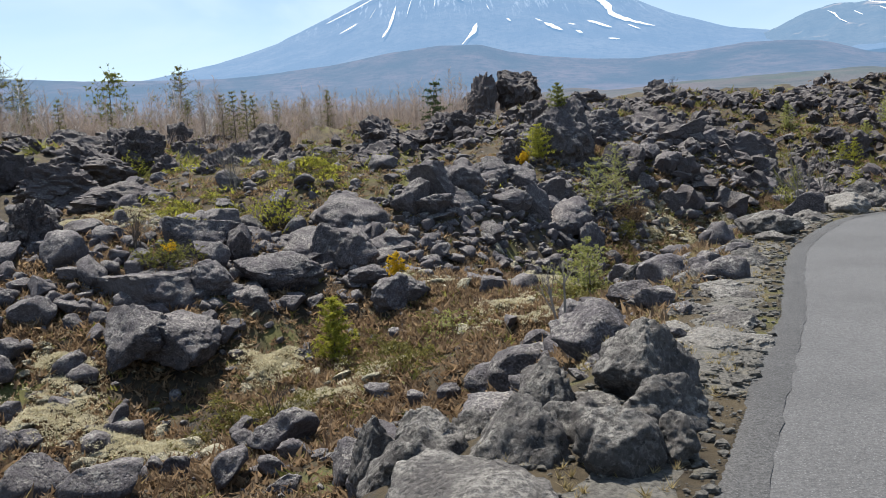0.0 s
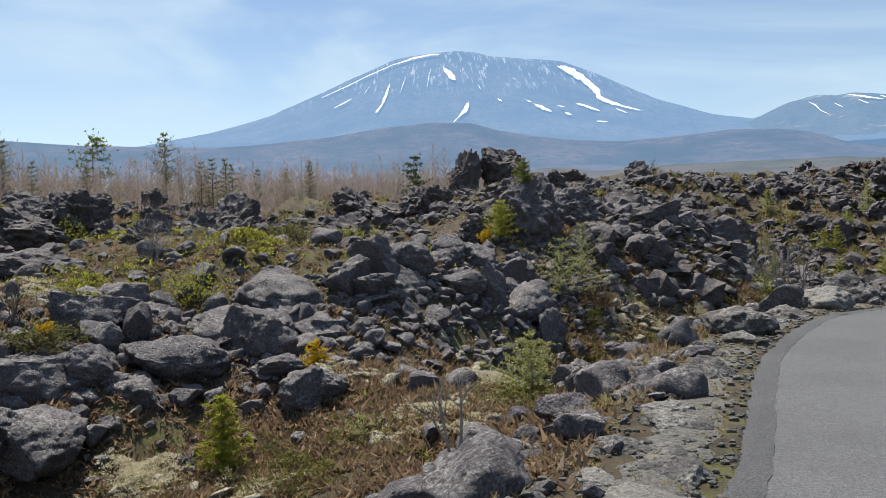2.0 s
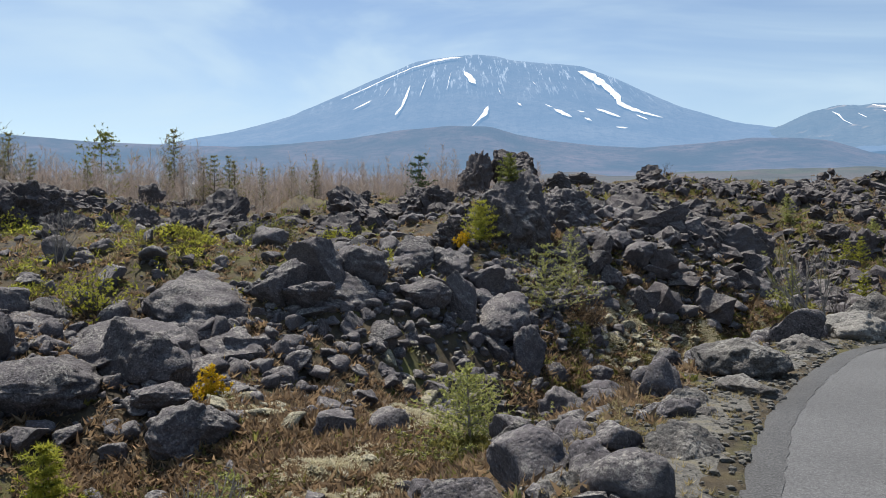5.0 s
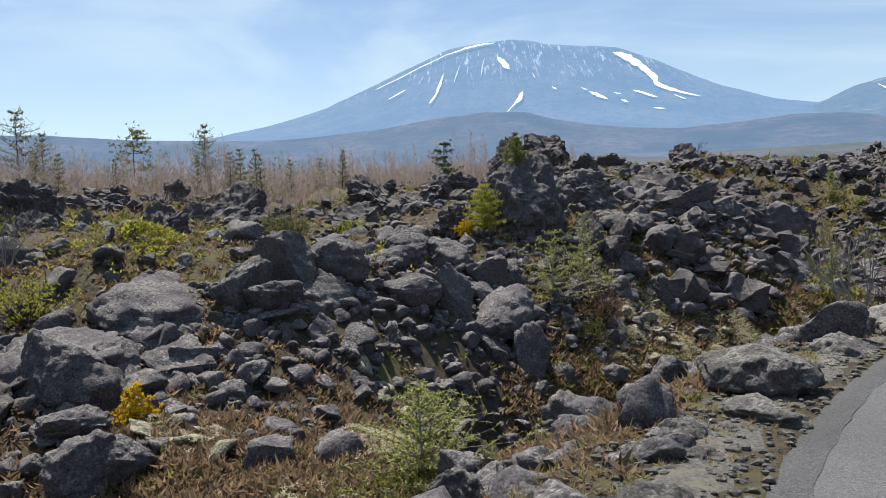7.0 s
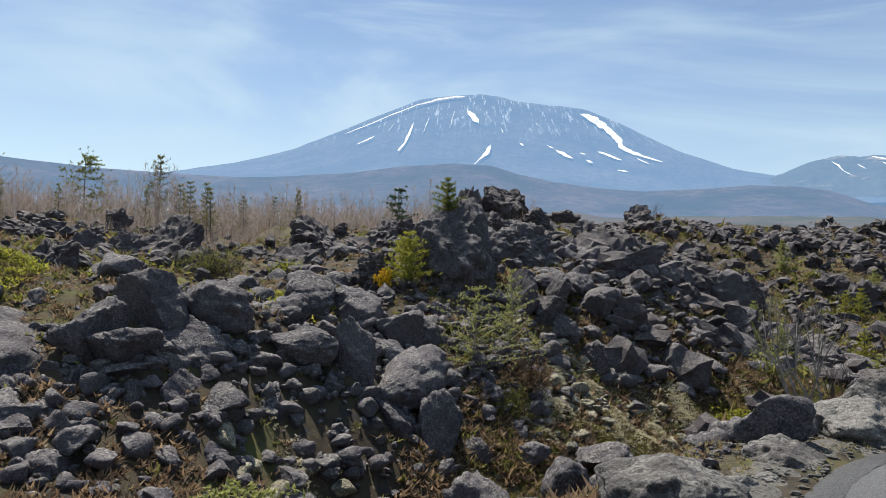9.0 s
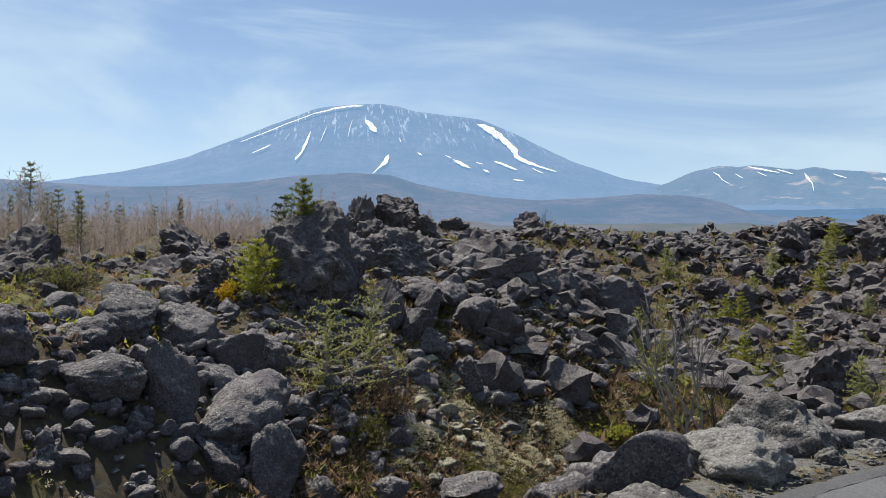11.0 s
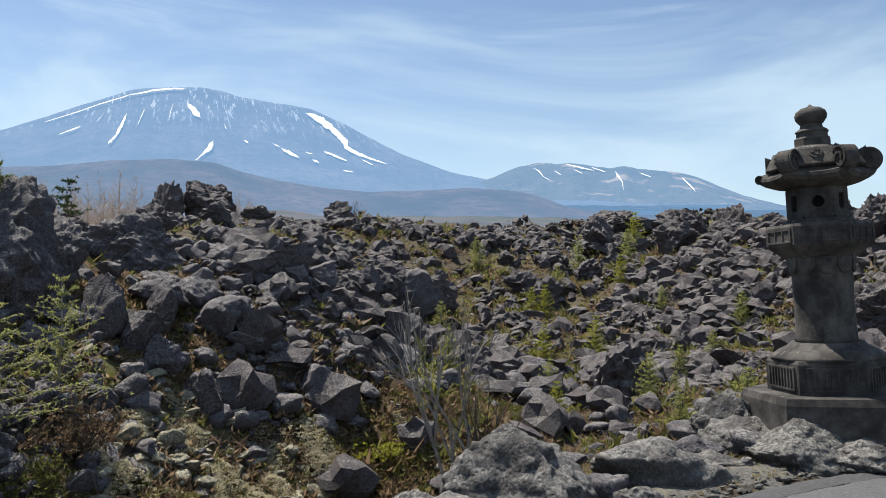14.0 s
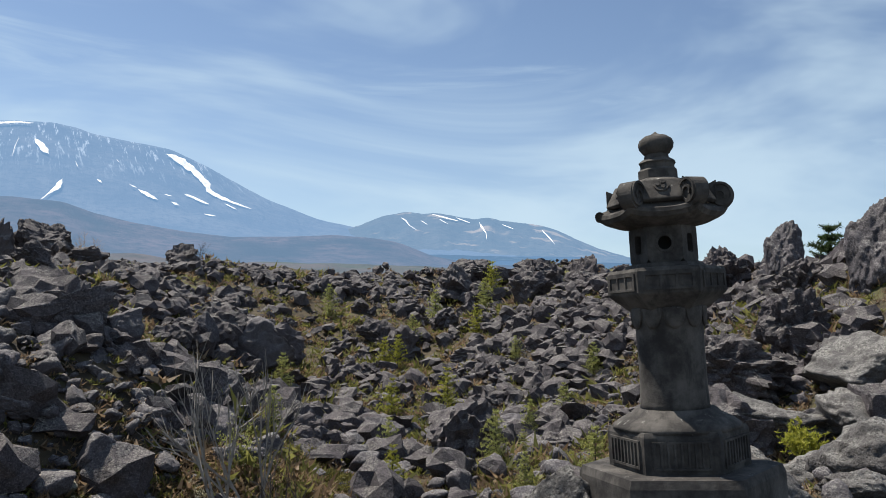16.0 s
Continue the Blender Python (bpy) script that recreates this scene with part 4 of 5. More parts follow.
def lathe(profile, sides, lobes=0.0, turn=0.0):
    """A turned or prismatic solid from (radius, height) pairs, closed at both ends."""
    bm = bmesh.new()
    rings = []
    for r, z in profile:
        row = []
        for k in range(sides):
            a = 2 * math.pi * k / sides + turn
            rr = r * (1 + lobes * abs(math.cos(3 * a)))
            row.append(bm.verts.new((rr * math.cos(a), rr * math.sin(a), z)))
        rings.append(row)
    for a, b in zip(rings, rings[1:]):
        for k in range(sides):
            bm.faces.new((a[k], a[(k + 1) % sides], b[(k + 1) % sides], b[k]))
    bm.faces.new(rings[0][::-1])
    bm.faces.new(rings[-1])
    return bm


def soften(bm, width, cut=0.5):
    edges = [e for e in bm.edges if len(e.link_faces) == 2 and e.calc_face_angle(0) > cut]
    bmesh.ops.bevel(bm, geom=edges, offset=width, segments=2, profile=0.6, affect="EDGES")
    return bm


def box_bm(w, d, h, bevel=0.0):
    bm = bmesh.new()
    bmesh.ops.create_cube(bm, size=1.0)
    bmesh.ops.scale(bm, vec=(w, d, h), verts=bm.verts)
    if bevel:
        bmesh.ops.bevel(bm, geom=list(bm.edges), offset=bevel, segments=2, profile=0.6, affect="EDGES")
    return bm


def scroll_bm(size, width, turns=1.6):
    """A rolled stone scroll: a spiral band, standing on edge."""
    bm = bmesh.new()
    steps = 44
    prev = None
    for i in range(steps + 1):
        a = turns * 2 * math.pi * i / steps
        r = size * (1 - 0.72 * i / steps)
        t = 0.16 * size
        row = []
        for rr, yy in ((r, -width / 2), (r, width / 2), (r - t, width / 2), (r - t, -width / 2)):
            row.append(bm.verts.new((rr * math.cos(a), yy, rr * math.sin(a))))
        if prev:
            for k in range(4):
                bm.faces.new((prev[k], prev[(k + 1) % 4], row[(k + 1) % 4], row[k]))
        else:
            bm.faces.new(row[::-1])
        prev = row
    bm.faces.new(prev)
    # core that fills the roll behind the groove
    core = bmesh.ops.create_cone(bm, cap_ends=True, segments=28, radius1=size * 0.86, radius2=size * 0.86, depth=width * 0.78)
    bmesh.ops.rotate(bm, verts=core["verts"], cent=(0, 0, 0), matrix=Matrix.Rotation(radians(90), 3, "X"))
    bmesh.ops.recalc_face_normals(bm, faces=bm.faces)
    return bm


def ribbed_panel(w, h, ribs, deep):
    """A framed panel in one piece: raised rim and upright ribs, sunk fields between."""
    ys = [-w / 2]
    for k in range(ribs + 1):
        y0 = -w / 2 + 0.02 + (w - 0.04) * k / (ribs + 1)
        ys += [y0 + 0.010, y0 + 0.012, y0 + (w - 0.04) / (ribs + 1) - 0.012, y0 + (w - 0.04) / (ribs + 1) - 0.010]
    ys += [w / 2]
    zs = [-h / 2, -h / 2 + 0.020, -h / 2 + 0.022, h / 2 - 0.022, h / 2 - 0.020, h / 2]
    bm = bmesh.new()
    grid = []
    for i, y in enumerate(ys):
        row = []
        for j, z in enumerate(zs):
            sunk = 0 < i < len(ys) - 1 and (i - 1) % 4 in (1, 2) and j in (2, 3)
            row.append(bm.verts.new((0.0 if sunk else deep, y, z)))
        grid.append(row)
    for i in range(len(ys) - 1):
        for j in range(len(zs) - 1):
            bm.faces.new((grid[i][j], grid[i + 1][j], grid[i + 1][j + 1], grid[i][j + 1]))
    rim = [e for e in bm.edges if e.is_boundary]
    out = bmesh.ops.extrude_edge_only(bm, edges=rim)
    for v in (g for g in out["geom"] if isinstance(g, bmesh.types.BMVert)):
        v.co.x = -0.01
    return bm


def stone_lantern(m):
    top = new("stone_lantern")
    top.matrix_world = m
    tagged(top, "tall weathered hexagonal stone lantern with scrolled roof and crest", "stone lantern")
    h6 = 2 * math.pi / 6
    part("plinth", soften(lathe([(0.96, -0.25), (0.96, 0.38), (0.93, 0.45)], 6), 0.02), M_STONE, top)
    base = part("base", soften(lathe([(0.66, 0.45), (0.66, 0.76), (0.64, 0.80)], 6), 0.018), M_STONE, top)
    for k in range(6):
        a = h6 * (k + 0.5)
        ap = 0.66 * math.cos(h6 / 2)
        pm = Matrix.Rotation(a, 4, "Z") @ Matrix.Translation((ap + 0.004, 0, 0.61))
        bm = ribbed_panel(0.52, 0.24, 7, 0.014)
        bm.transform(pm)
        part("panel", bm, M_STONE, base)
    part("lotus_foot", lathe([(0.58, 0.79), (0.57, 0.82), (0.50, 0.87), (0.40, 0.92), (0.36, 0.96)], 36, 0.06), M_STONE, top, "", True)
    column = part("column", lathe([(0.335, 0.94), (0.325, 1.0), (0.318, 1.2), (0.318, 1.5), (0.325, 1.72), (0.345, 1.80), (0.35, 1.88)], 48), M_STONE, top, "", True)
    for k in range(10):
        a = 2 * math.pi * k / 10
        bm = lathe([(0.02, -0.10), (0.07, -0.07), (0.10, 0.0), (0.105, 0.07), (0.09, 0.09)], 14)
        bmesh.ops.scale(bm, vec=(0.28, 1.0, 1.0), verts=bm.verts)
        bm.transform(Matrix.Rotation(a, 4, "Z") @ Matrix.Translation((0.335, 0, 1.78)))
        part("petal", bm, M_STONE, column, "", True)
    platform = part("platform", soften(lathe([(0.36, 1.84), (0.42, 1.88), (0.55, 1.98), (0.565, 2.0), (0.565, 2.19), (0.54, 2.22), (0.40, 2.23), (0.36, 2.27)], 6), 0.008), M_STONE, top)
    for k in range(6):
        a = h6 * (k + 0.5)
        bm = ribbed_panel(0.48, 0.15, 2, 0.012)
        bm.transform(Matrix.Rotation(a, 4, "Z") @ Matrix.Translation((0.565 * math.cos(h6 / 2) + 0.003, 0, 2.095)))
        part("panel", bm, M_STONE, platform)
    # firebox: six slabs with openings cut through them
    firebox = part("firebox", lathe([(0.27, 2.26), (0.27, 2.27)], 6), M_STONE, top)
    rad = 0.325
    ap, side = rad * math.cos(h6 / 2), rad
    for k in range(6):
        a = h6 * (k + 0.5)
        bm = bmesh.new()
        n = 24
        outer, inner = [], []
        for q in range(n):
            t = 2 * math.pi * (q + 0.5) / n
            c, s = math.cos(t), math.sin(t)
            g = max(abs(c), abs(s))
            outer.append((c / g * side / 2, s / g * 0.185))
            if k % 2 == 0:
                inner.append((0.062 * c, 0.062 * s))
            else:
                inner.append((c / g * 0.055, s / g * 0.085))
        rows = []
        for depth in (0.0, -0.06):
            rows.append([bm.verts.new((depth, y * (1 + depth * 1.6), z)) for y, z in outer])
            rows.append([bm.verts.new((depth, y, z)) for y, z in inner])
        for q in range(n):
            r = (q + 1) % n
            bm.faces.new((rows[0][q], rows[0][r], rows[1][r], rows[1][q]))
            bm.faces.new((rows[1][q], rows[1][r], rows[3][r], rows[3][q]))
            bm.faces.new((rows[3][q], rows[3][r], rows[2][r], rows[2][q]))
            bm.faces.new((rows[2][q], rows[2][r], rows[0][r], rows[0][q]))
        bmesh.ops.recalc_face_normals(bm, faces=bm.faces)
        pm = Matrix.Rotation(a, 4, "Z") @ Matrix.Translation((ap, 0, 2.445))
        bm.transform(pm)
        part("wall", bm, M_STONE, firebox)
        if k % 2 == 0:
            rim = bmesh.new()
            rows = []
            for q in range(24):
                t = 2 * math.pi * q / 24
                rows.append([rim.verts.new((d, r * math.cos(t), r * math.sin(t))) for r, d in ((0.064, 0.012), (0.085, 0.012), (0.088, -0.004), (0.062, -0.004))])
            for q in range(24):
                r = rows[(q + 1) % 24]
                for e in range(4):
                    rim.faces.new((rows[q][e], rows[q][(e + 1) % 4], r[(e + 1) % 4], r[e]))
            bmesh.ops.recalc_face_normals(rim, faces=rim.faces)
            rim.transform(pm)
            part("window_rim", rim, M_STONE, firebox)
    # solid dark core behind the openings: the inner shade is painted, not cast
    part("hollow", lathe([(0.2, 2.28), (0.2, 2.6)], 6), M_CORE_SHADE, firebox, "solid near-black core standing in for the shade inside the lantern")
    # roof: curved hexagonal cap, ribs rolled up into scrolls
    prof = [(0.33, 2.60), (0.46, 2.62), (0.60, 2.66), (0.635, 2.70), (0.625, 2.735), (0.52, 2.78), (0.43, 2.86), (0.37, 2.96), (0.30, 3.03), (0.22, 3.06)]
    bm = bmesh.new()
    rings = []
    for r, z in prof:
        row = []
        for q in range(48):
            a = 2 * math.pi * q / 48
            t = (a % h6) - h6 / 2
            flat = math.cos(h6 / 2) / math.cos(t)
            lift = 0.05 * max(0.0, (r - 0.4) / 0.25) * (abs(t) / (h6 / 2)) ** 3
            row.append(bm.verts.new((r * flat * math.cos(a), r * flat * math.sin(a), z + lift)))
        rings.append(row)
    for r0, r1 in zip(rings, rings[1:]):
        for q in range(48):
            bm.faces.new((r0[q], r0[(q + 1) % 48], r1[(q + 1) % 48], r1[q]))
    bm.faces.new(rings[0][::-1])
    bm.faces.new(rings[-1])
    roof = part("roof", bm, M_STONE, top)
    for k in range(6):
        a = h6 * k
        bm = scroll_bm(0.145 if k != 5 else 0.05, 0.17)
        bm.transform(Matrix.Rotation(a, 4, "Z") @ Matrix.Translation((0.57 if k != 5 else 0.60, 0, 2.86 if k != 5 else 2.745)) @ Matrix.Rotation(math.pi, 4, "Z"))
        part("scroll", bm, M_STONE, roof)
        bm = bmesh.new()
        prev = None
        for r, z, w in ((0.24, 3.05, 0.10), (0.34, 3.0, 0.12), (0.44, 2.95, 0.14), (0.52, 2.985, 0.15)):
            row = [bm.verts.new(p) for p in ((r, -w / 2, z), (r, w / 2, z), (r, w / 2, z - 0.16), (r, -w / 2, z - 0.16))]
            if prev:
                for e in range(4):
                    bm.faces.new((prev[e], prev[(e + 1) % 4], row[(e + 1) % 4], row[e]))
            else:
                bm.faces.new(row)
            prev = row
        bm.faces.new(prev[::-1])
        bmesh.ops.recalc_face_normals(bm, faces=bm.faces)
        bm.transform(Matrix.Rotation(a, 4, "Z"))
        part("rib", soften(bm, 0.015), M_STONE, roof)
        # crest panel on each roof face: a raised disc on a hanging tablet
        pm = Matrix.Rotation(a + h6 / 2, 4, "Z") @ Matrix.Translation((0.43, 0, 2.90)) @ Matrix.Rotation(radians(-32), 4, "Y")
        bm = box_bm(0.05, 0.36, 0.22, 0.012)
        bm.transform(pm)
        tablet = part("tablet", bm, M_STONE, roof)
        bm = bmesh.new()
        bmesh.ops.create_cone(bm, cap_ends=True, segments=28, radius1=0.072, radius2=0.066, depth=0.02)
        for q in range(3):
            b = bmesh.ops.create_cone(bm, cap_ends=True, segments=14, radius1=0.028, radius2=0.018, depth=0.02)
            bmesh.ops.translate(bm, vec=(0.032 * math.cos(q * 2.094 + 0.5), 0.032 * math.sin(q * 2.094 + 0.5), 0.014), verts=b["verts"])
        bm.transform(pm @ Matrix.Translation((0.032, 0, 0.03)) @ Matrix.Rotation(radians(90), 4, "Y"))
        part("crest", bm, M_STONE, tablet)
    part("neck", soften(lathe([(0.20, 3.04), (0.20, 3.14), (0.175, 3.16), (0.175, 3.20), (0.19, 3.22), (0.13, 3.26), (0.12, 3.30)], 8), 0.008), M_STONE, top)
    part("finial", lathe([(0.10, 3.29), (0.13, 3.31), (0.168, 3.36), (0.175, 3.40), (0.16, 3.44), (0.11, 3.475), (0.05, 3.49), (0.022, 3.505), (0.008, 3.52)], 32), M_STONE, top, "", True)
    return top


LANTERN = (12.15, 16.56)
stone_lantern(pose(LANTERN[0], LANTERN[1], 0.152) @ Matrix.Rotation(radians(3.9), 4, Vector((-0.49, -0.87, 0))) @ pose(0, 0, 0, 0, 0, 45 - 30 + 180 + 3) @ Matrix.Diagonal((0.848, 0.848, 0.904, 1.0)))
# rock shelf that bears the plinth
for x, y, z, w, h in ((11.32, 16.15, 0.08, 0.8, 0.52), (11.8, 15.92, 0.04, 0.7, 0.36), (12.45, 15.95, 0.02, 0.8, 0.34), (11.3, 16.85, 0.02, 0.8, 0.5), (12.0, 17.2, 0.0, 1.2, 0.5)):
    path_rock(x, y, z, w, h)

# ---- plants ----


def prism(soup, a, b, ra, rb):
    """A three-sided tapered twig."""
    a, b = np.array(a, float), np.array(b, float)
    d = b - a
    d /= np.linalg.norm(d) + 1e-9
    u = np.cross(d, (0.31, 0.22, 0.93) if abs(d[2]) < 0.9 else (1, 0, 0))
    u /= np.linalg.norm(u)
    w = np.cross(d, u)
    v = [a + ra * (math.cos(t) * u + math.sin(t) * w) for t in (0, 2.094, 4.189)] + [b + rb * (math.cos(t) * u + math.sin(t) * w) for t in (0, 2.094, 4.189)]
    soup.add(v, [(0, 1, 4), (0, 4, 3), (1, 2, 5), (1, 5, 4), (2, 0, 3), (2, 3, 5)])


def needles(soup, p, d, length, n, r, width=0.006, spread=0.9):
    """A tuft of n narrow leaves round the direction d."""
    for _ in range(n):
        q = np.array(d) + r.normal(size=3) * spread
        q /= np.linalg.norm(q) + 1e-9
        s = np.cross(q, r.normal(size=3))
        s /= np.linalg.norm(s) + 1e-9
        tip = p + q * length * r.uniform(0.6, 1.2)
        soup.add([p - s * width, p + s * width, tip], [(0, 1, 2)])


def plant(name, wood, leaf, wood_mat, leaf_mat, label, category, leaf_name="foliage"):
    top = new(name)
    if wood.v:
        part("stem", wood.mesh("stem", wood_mat), None, top)
    if leaf is not None and leaf.v:
        part(leaf_name, leaf.mesh(leaf_name, leaf_mat), None, top)
    return tagged(top, label, category)


def sapling(name, seed, leaf_mat, label, h=1.0, spread=0.45, whorls=9, per=6, tuft=9, needle=0.05, droop=-0.1, wood_mat=None, sparse=False):
    """A young conifer of height h: stem, whorls of branches, tufts of needles."""
    r = np.random.RandomState(seed)
    wood, leaf = Soup(), Soup()
    prism(wood, (0, 0, -0.05 * h), (0.02 * h, 0, 0.55 * h), 0.018 * h, 0.011 * h)
    prism(wood, (0.02 * h, 0, 0.55 * h), (0, 0.01 * h, h), 0.011 * h, 0.003 * h)
    for k in range(whorls):
        t = 0.10 + 0.86 * k / (whorls - 1)
        reach = spread * h * (1.05 - t) ** 0.7 * r.uniform(0.8, 1.15)
        for j in range(per):
            a = 2 * math.pi * (j + r.rand()) / per
            b0 = np.array([0.01 * h, 0, t * h])
            tip = b0 + reach * np.array([math.cos(a), math.sin(a), 0.25 + droop + 0.25 * t]) * r.uniform(0.6, 1.1)
            prism(wood, b0, tip, 0.006 * h, 0.002 * h)
            n = max(3, int(reach / (0.055 if not sparse else 0.075)))
            for q in range(n):
                p = b0 + (tip - b0) * ((q + 0.6) / n)
                needles(leaf, p, (tip - b0) * 0.6 / max(reach, 0.01), needle, tuft, r, (0.0045 + 0.003 * h) * (1.5 if sparse else 1.0))
                if q % 2 == 0 and reach > 0.15:
                    side = p + np.array([r.normal() * 0.25, r.normal() * 0.25, r.normal() * 0.10]) * reach
                    prism(wood, p, side, 0.003 * h, 0.001 * h)
                    needles(leaf, side, (side - p), needle, tuft, r, 0.0045 + 0.003 * h)
                    needles(leaf, (side + p) / 2, (side - p), needle, tuft, r, 0.0045 + 0.003 * h)
    return plant(name, wood, leaf, wood_mat or M_BARK, leaf_mat, label, "conifer", "needles")


def bush(name, seed, leaf_mat, label, w=1.0, h=0.6, stems=26, tuft=8, leafsize=0.05, wood_mat=None):
    """A low spreading bush: many stems from the foot with leaf tufts along them."""
    r = np.random.RandomState(seed)
    wood, leaf = Soup(), Soup()
    for _ in range(stems):
        a, reach = r.uniform(0, 6.28), r.rand() ** 0.6
        tip = np.array([math.cos(a) * w / 2 * reach, math.sin(a) * w / 2 * reach, h * (1.05 - 0.55 * reach ** 2) * r.uniform(0.6, 1.05)])
        foot = np.array([tip[0] * 0.25, tip[1] * 0.25, -0.04])
        mid = (foot + tip) / 2 + r.normal(size=3) * 0.05 * w
        prism(wood, foot, mid, 0.007 * w, 0.004 * w)
        prism(wood, mid, tip, 0.004 * w, 0.0015 * w)
        for q in range(9):
            t = 0.25 + 0.75 * q / 8
            p = (foot + (mid - foot) * 2 * t if t < 0.5 else mid + (tip - mid) * (2 * t - 1)) + r.normal(size=3) * 0.045 * w
            needles(leaf, p, (0, 0, 0.7), leafsize, tuft, r, leafsize * 0.22, 0.9)
    return plant(name, wood, leaf, wood_mat or M_BARK, leaf_mat, label, "bush", "leaves")


def twigs(name, seed, label, h=1.0, spread=0.5, stems=3, depth=4, mat=None, buds=None, thick=0.012):
    """A leafless shrub or sapling with forking twigs."""
    r = np.random.RandomState(seed)
    wood, leaf = Soup(), Soup()

    def grow(p, d, length, rad, left):
        bend = d + r.normal(size=3) * 0.12
        bend /= np.linalg.norm(bend)
        q = p + bend * length
        prism(wood, p, q, rad, rad * 0.65)
        if buds is not None and left <= 1:
            needles(leaf, q, bend, 0.03, 3, r, 0.006)
        if left > 0:
            for _ in range(r.randint(2, 4)):
                e = bend + r.normal(size=3) * spread + np.array([0, 0, 0.18])
                e /= np.linalg.norm(e)
                grow(p + bend * length * r.uniform(0.55, 1.0), e, length * r.uniform(0.55, 0.8), rad * 0.6, left - 1)

    for _ in range(stems):
        d = np.array([r.normal() * 0.25, r.normal() * 0.25, 1.0])
        d /= np.linalg.norm(d)
        grow(np.array([r.normal() * 0.04, r.normal() * 0.04, -0.05]), d, 0.36 * h, thick * h, depth)
    return plant(name, wood, leaf, mat or M_TWIG, buds, label, "shrub", "buds")


def put(ob, x, y, z=None, turn=0.0, s=1.0):
    ob.location = (x, y, surface1(x, y) if z is None else z)
    ob.rotation_euler = (0, 0, radians(turn))
    ob.scale = (s, s, s)
    return ob


# single plants of the hollow and the mound
put(sapling("pine_sapling", 1, M_LIME, "bright yellow-green young pine in the hollow", 0.95, 0.42, 8, 7, 12, 0.07, 0.1), -1.72, 11.1, -1.45)
put(bush("pine_bush", 2, M_GOLD, "small golden-yellow pine bush between mound boulders", 0.46, 0.52, 30, 11, 0.055), -0.92, 13.5, -0.74)
put(sapling("larch_sapling", 3, M_LARCH, "feathery pale green larch sapling in the hollow", 1.5, 0.5, 10, 5, 8, 0.045, 0.15, M_TWIG, True), 2.17, 12.15, -1.45)
put(sapling("larch_sapling", 4, M_LARCH, "low spreading larch sapling on mossy ground", 1.05, 1.0, 8, 6, 8, 0.045, 0.05, M_TWIG, True), 2.2, 12.9, -1.25)
put(sapling("larch_sapling", 5, M_LARCH, "low straggly larch beside the mound boulders", 0.6, 1.3, 6, 6, 7, 0.035, -0.05, M_TWIG, True), 0.0, 11.2, -1.40)
put(sapling("larch_sapling", 6, M_LARCH, "leaning feathery larch in front of the crag", 1.5, 0.85, 8, 5, 6, 0.045, -0.08, M_TWIG, True), 4.05, 21.1, -0.35)
put(sapling("larch_sapling", 7, M_LARCH, "upright feathery larch beside the crag", 1.5, 0.48, 8, 5, 6, 0.045, 0.15, M_TWIG, True), 4.75, 21.9, 0.0)
put(sapling("pine_sapling", 8, M_LIME, "yellow-green young pine at the foot of the crag", 1.0, 0.65, 7, 7, 10, 0.07, 0.05), 2.75, 22.9, 1.15)
put(sapling("pine_sapling", 9, M_YOUNG, "small spreading young pine on top of the crag", 0.75, 0.62, 6, 6, 10, 0.07, 0.05), 3.5, 23.75, 2.62)
put(bush("pine_bush", 10, M_GOLD, "golden tufts of pine beside the crag", 0.5, 0.4, 18, 9, 0.05), 2.3, 22.6, 1.05)
put(bush("green_bush", 11, M_LIME, "pale green budding larch bush on the mound", 1.6, 0.75, 44, 6, 0.05), -3.45, 16.0, 0.15)
put(bush("green_bush", 12, M_LIME, "pale green budding bush on the stony rise", 1.9, 0.9, 44, 6, 0.06), -10.6, 26.3, 1.15)
put(bush("moss_shrub", 13, M_HEATH_GREEN, "olive heath cushion over a boulder", 1.3, 0.28, 60, 7, 0.04), -4.55, 12.55, -0.02)
put(bush("moss_shrub", 14, M_GOLD, "yellow flowering tuft on the heath cushion", 0.3, 0.2, 12, 8, 0.04), -4.45, 12.5, 0.15)
put(bush("moss_shrub", 15, M_HEATH_GREEN, "wide olive heath cushion behind the mound", 3.8, 0.9, 90, 7, 0.09), -6.0, 38.8, 0.9)
put(bush("green_bush", 16, M_LIME, "pale green ground bush behind the mound", 2.4, 0.5, 50, 6, 0.07), -3.2, 40.5, 1.0)
put(twigs("bare_sapling", 17, "leafless grey sapling in front of the hollow", 1.25, 0.34, 1, 5, M_TWIG, None, 0.016), 0.91, 7.18, -0.57, 0, 1.3)
put(twigs("bare_shrub", 18, "leafless brown shrub in the hollow", 1.1, 0.45, 2, 4, M_BARK, None, 0.010), -2.08, 8.6, -1.65)
put(twigs("bare_shrub", 19, "leafless grey shrub on the mound", 1.3, 0.5, 5, 4, M_TWIG, None, 0.008), -4.7, 17.4, 0.8)
put(twigs("bare_sapling", 20, "tall thin leafless sapling beside the path", 3.4, 0.26, 3, 4, M_TWIG, None, 0.010), 9.75, 20.3, -1.55)
put(twigs("bare_sapling", 21, "thin leafless sapling near the hollow", 2.6, 0.36, 2, 4, M_BARK, None, 0.009), 9.6, 19.6, -1.5)
put(twigs("bare_shrub", 22, "small leafless shrub among heath", 1.2, 0.45, 3, 4, M_BARK, None, 0.008), 4.4, 14.4, -1.2)
put(twigs("bare_shrub", 23, "leafless bush on the far lava crest", 2.4, 0.4, 7, 4, M_BARK, None, 0.008), 17.0, 59.0, 4.2)
put(twigs("bare_shrub", 24, "leafless bush on the near rubble crest", 1.2, 0.45, 6, 4, M_BARK, None, 0.008), -5.3, 13.2, 0.0)
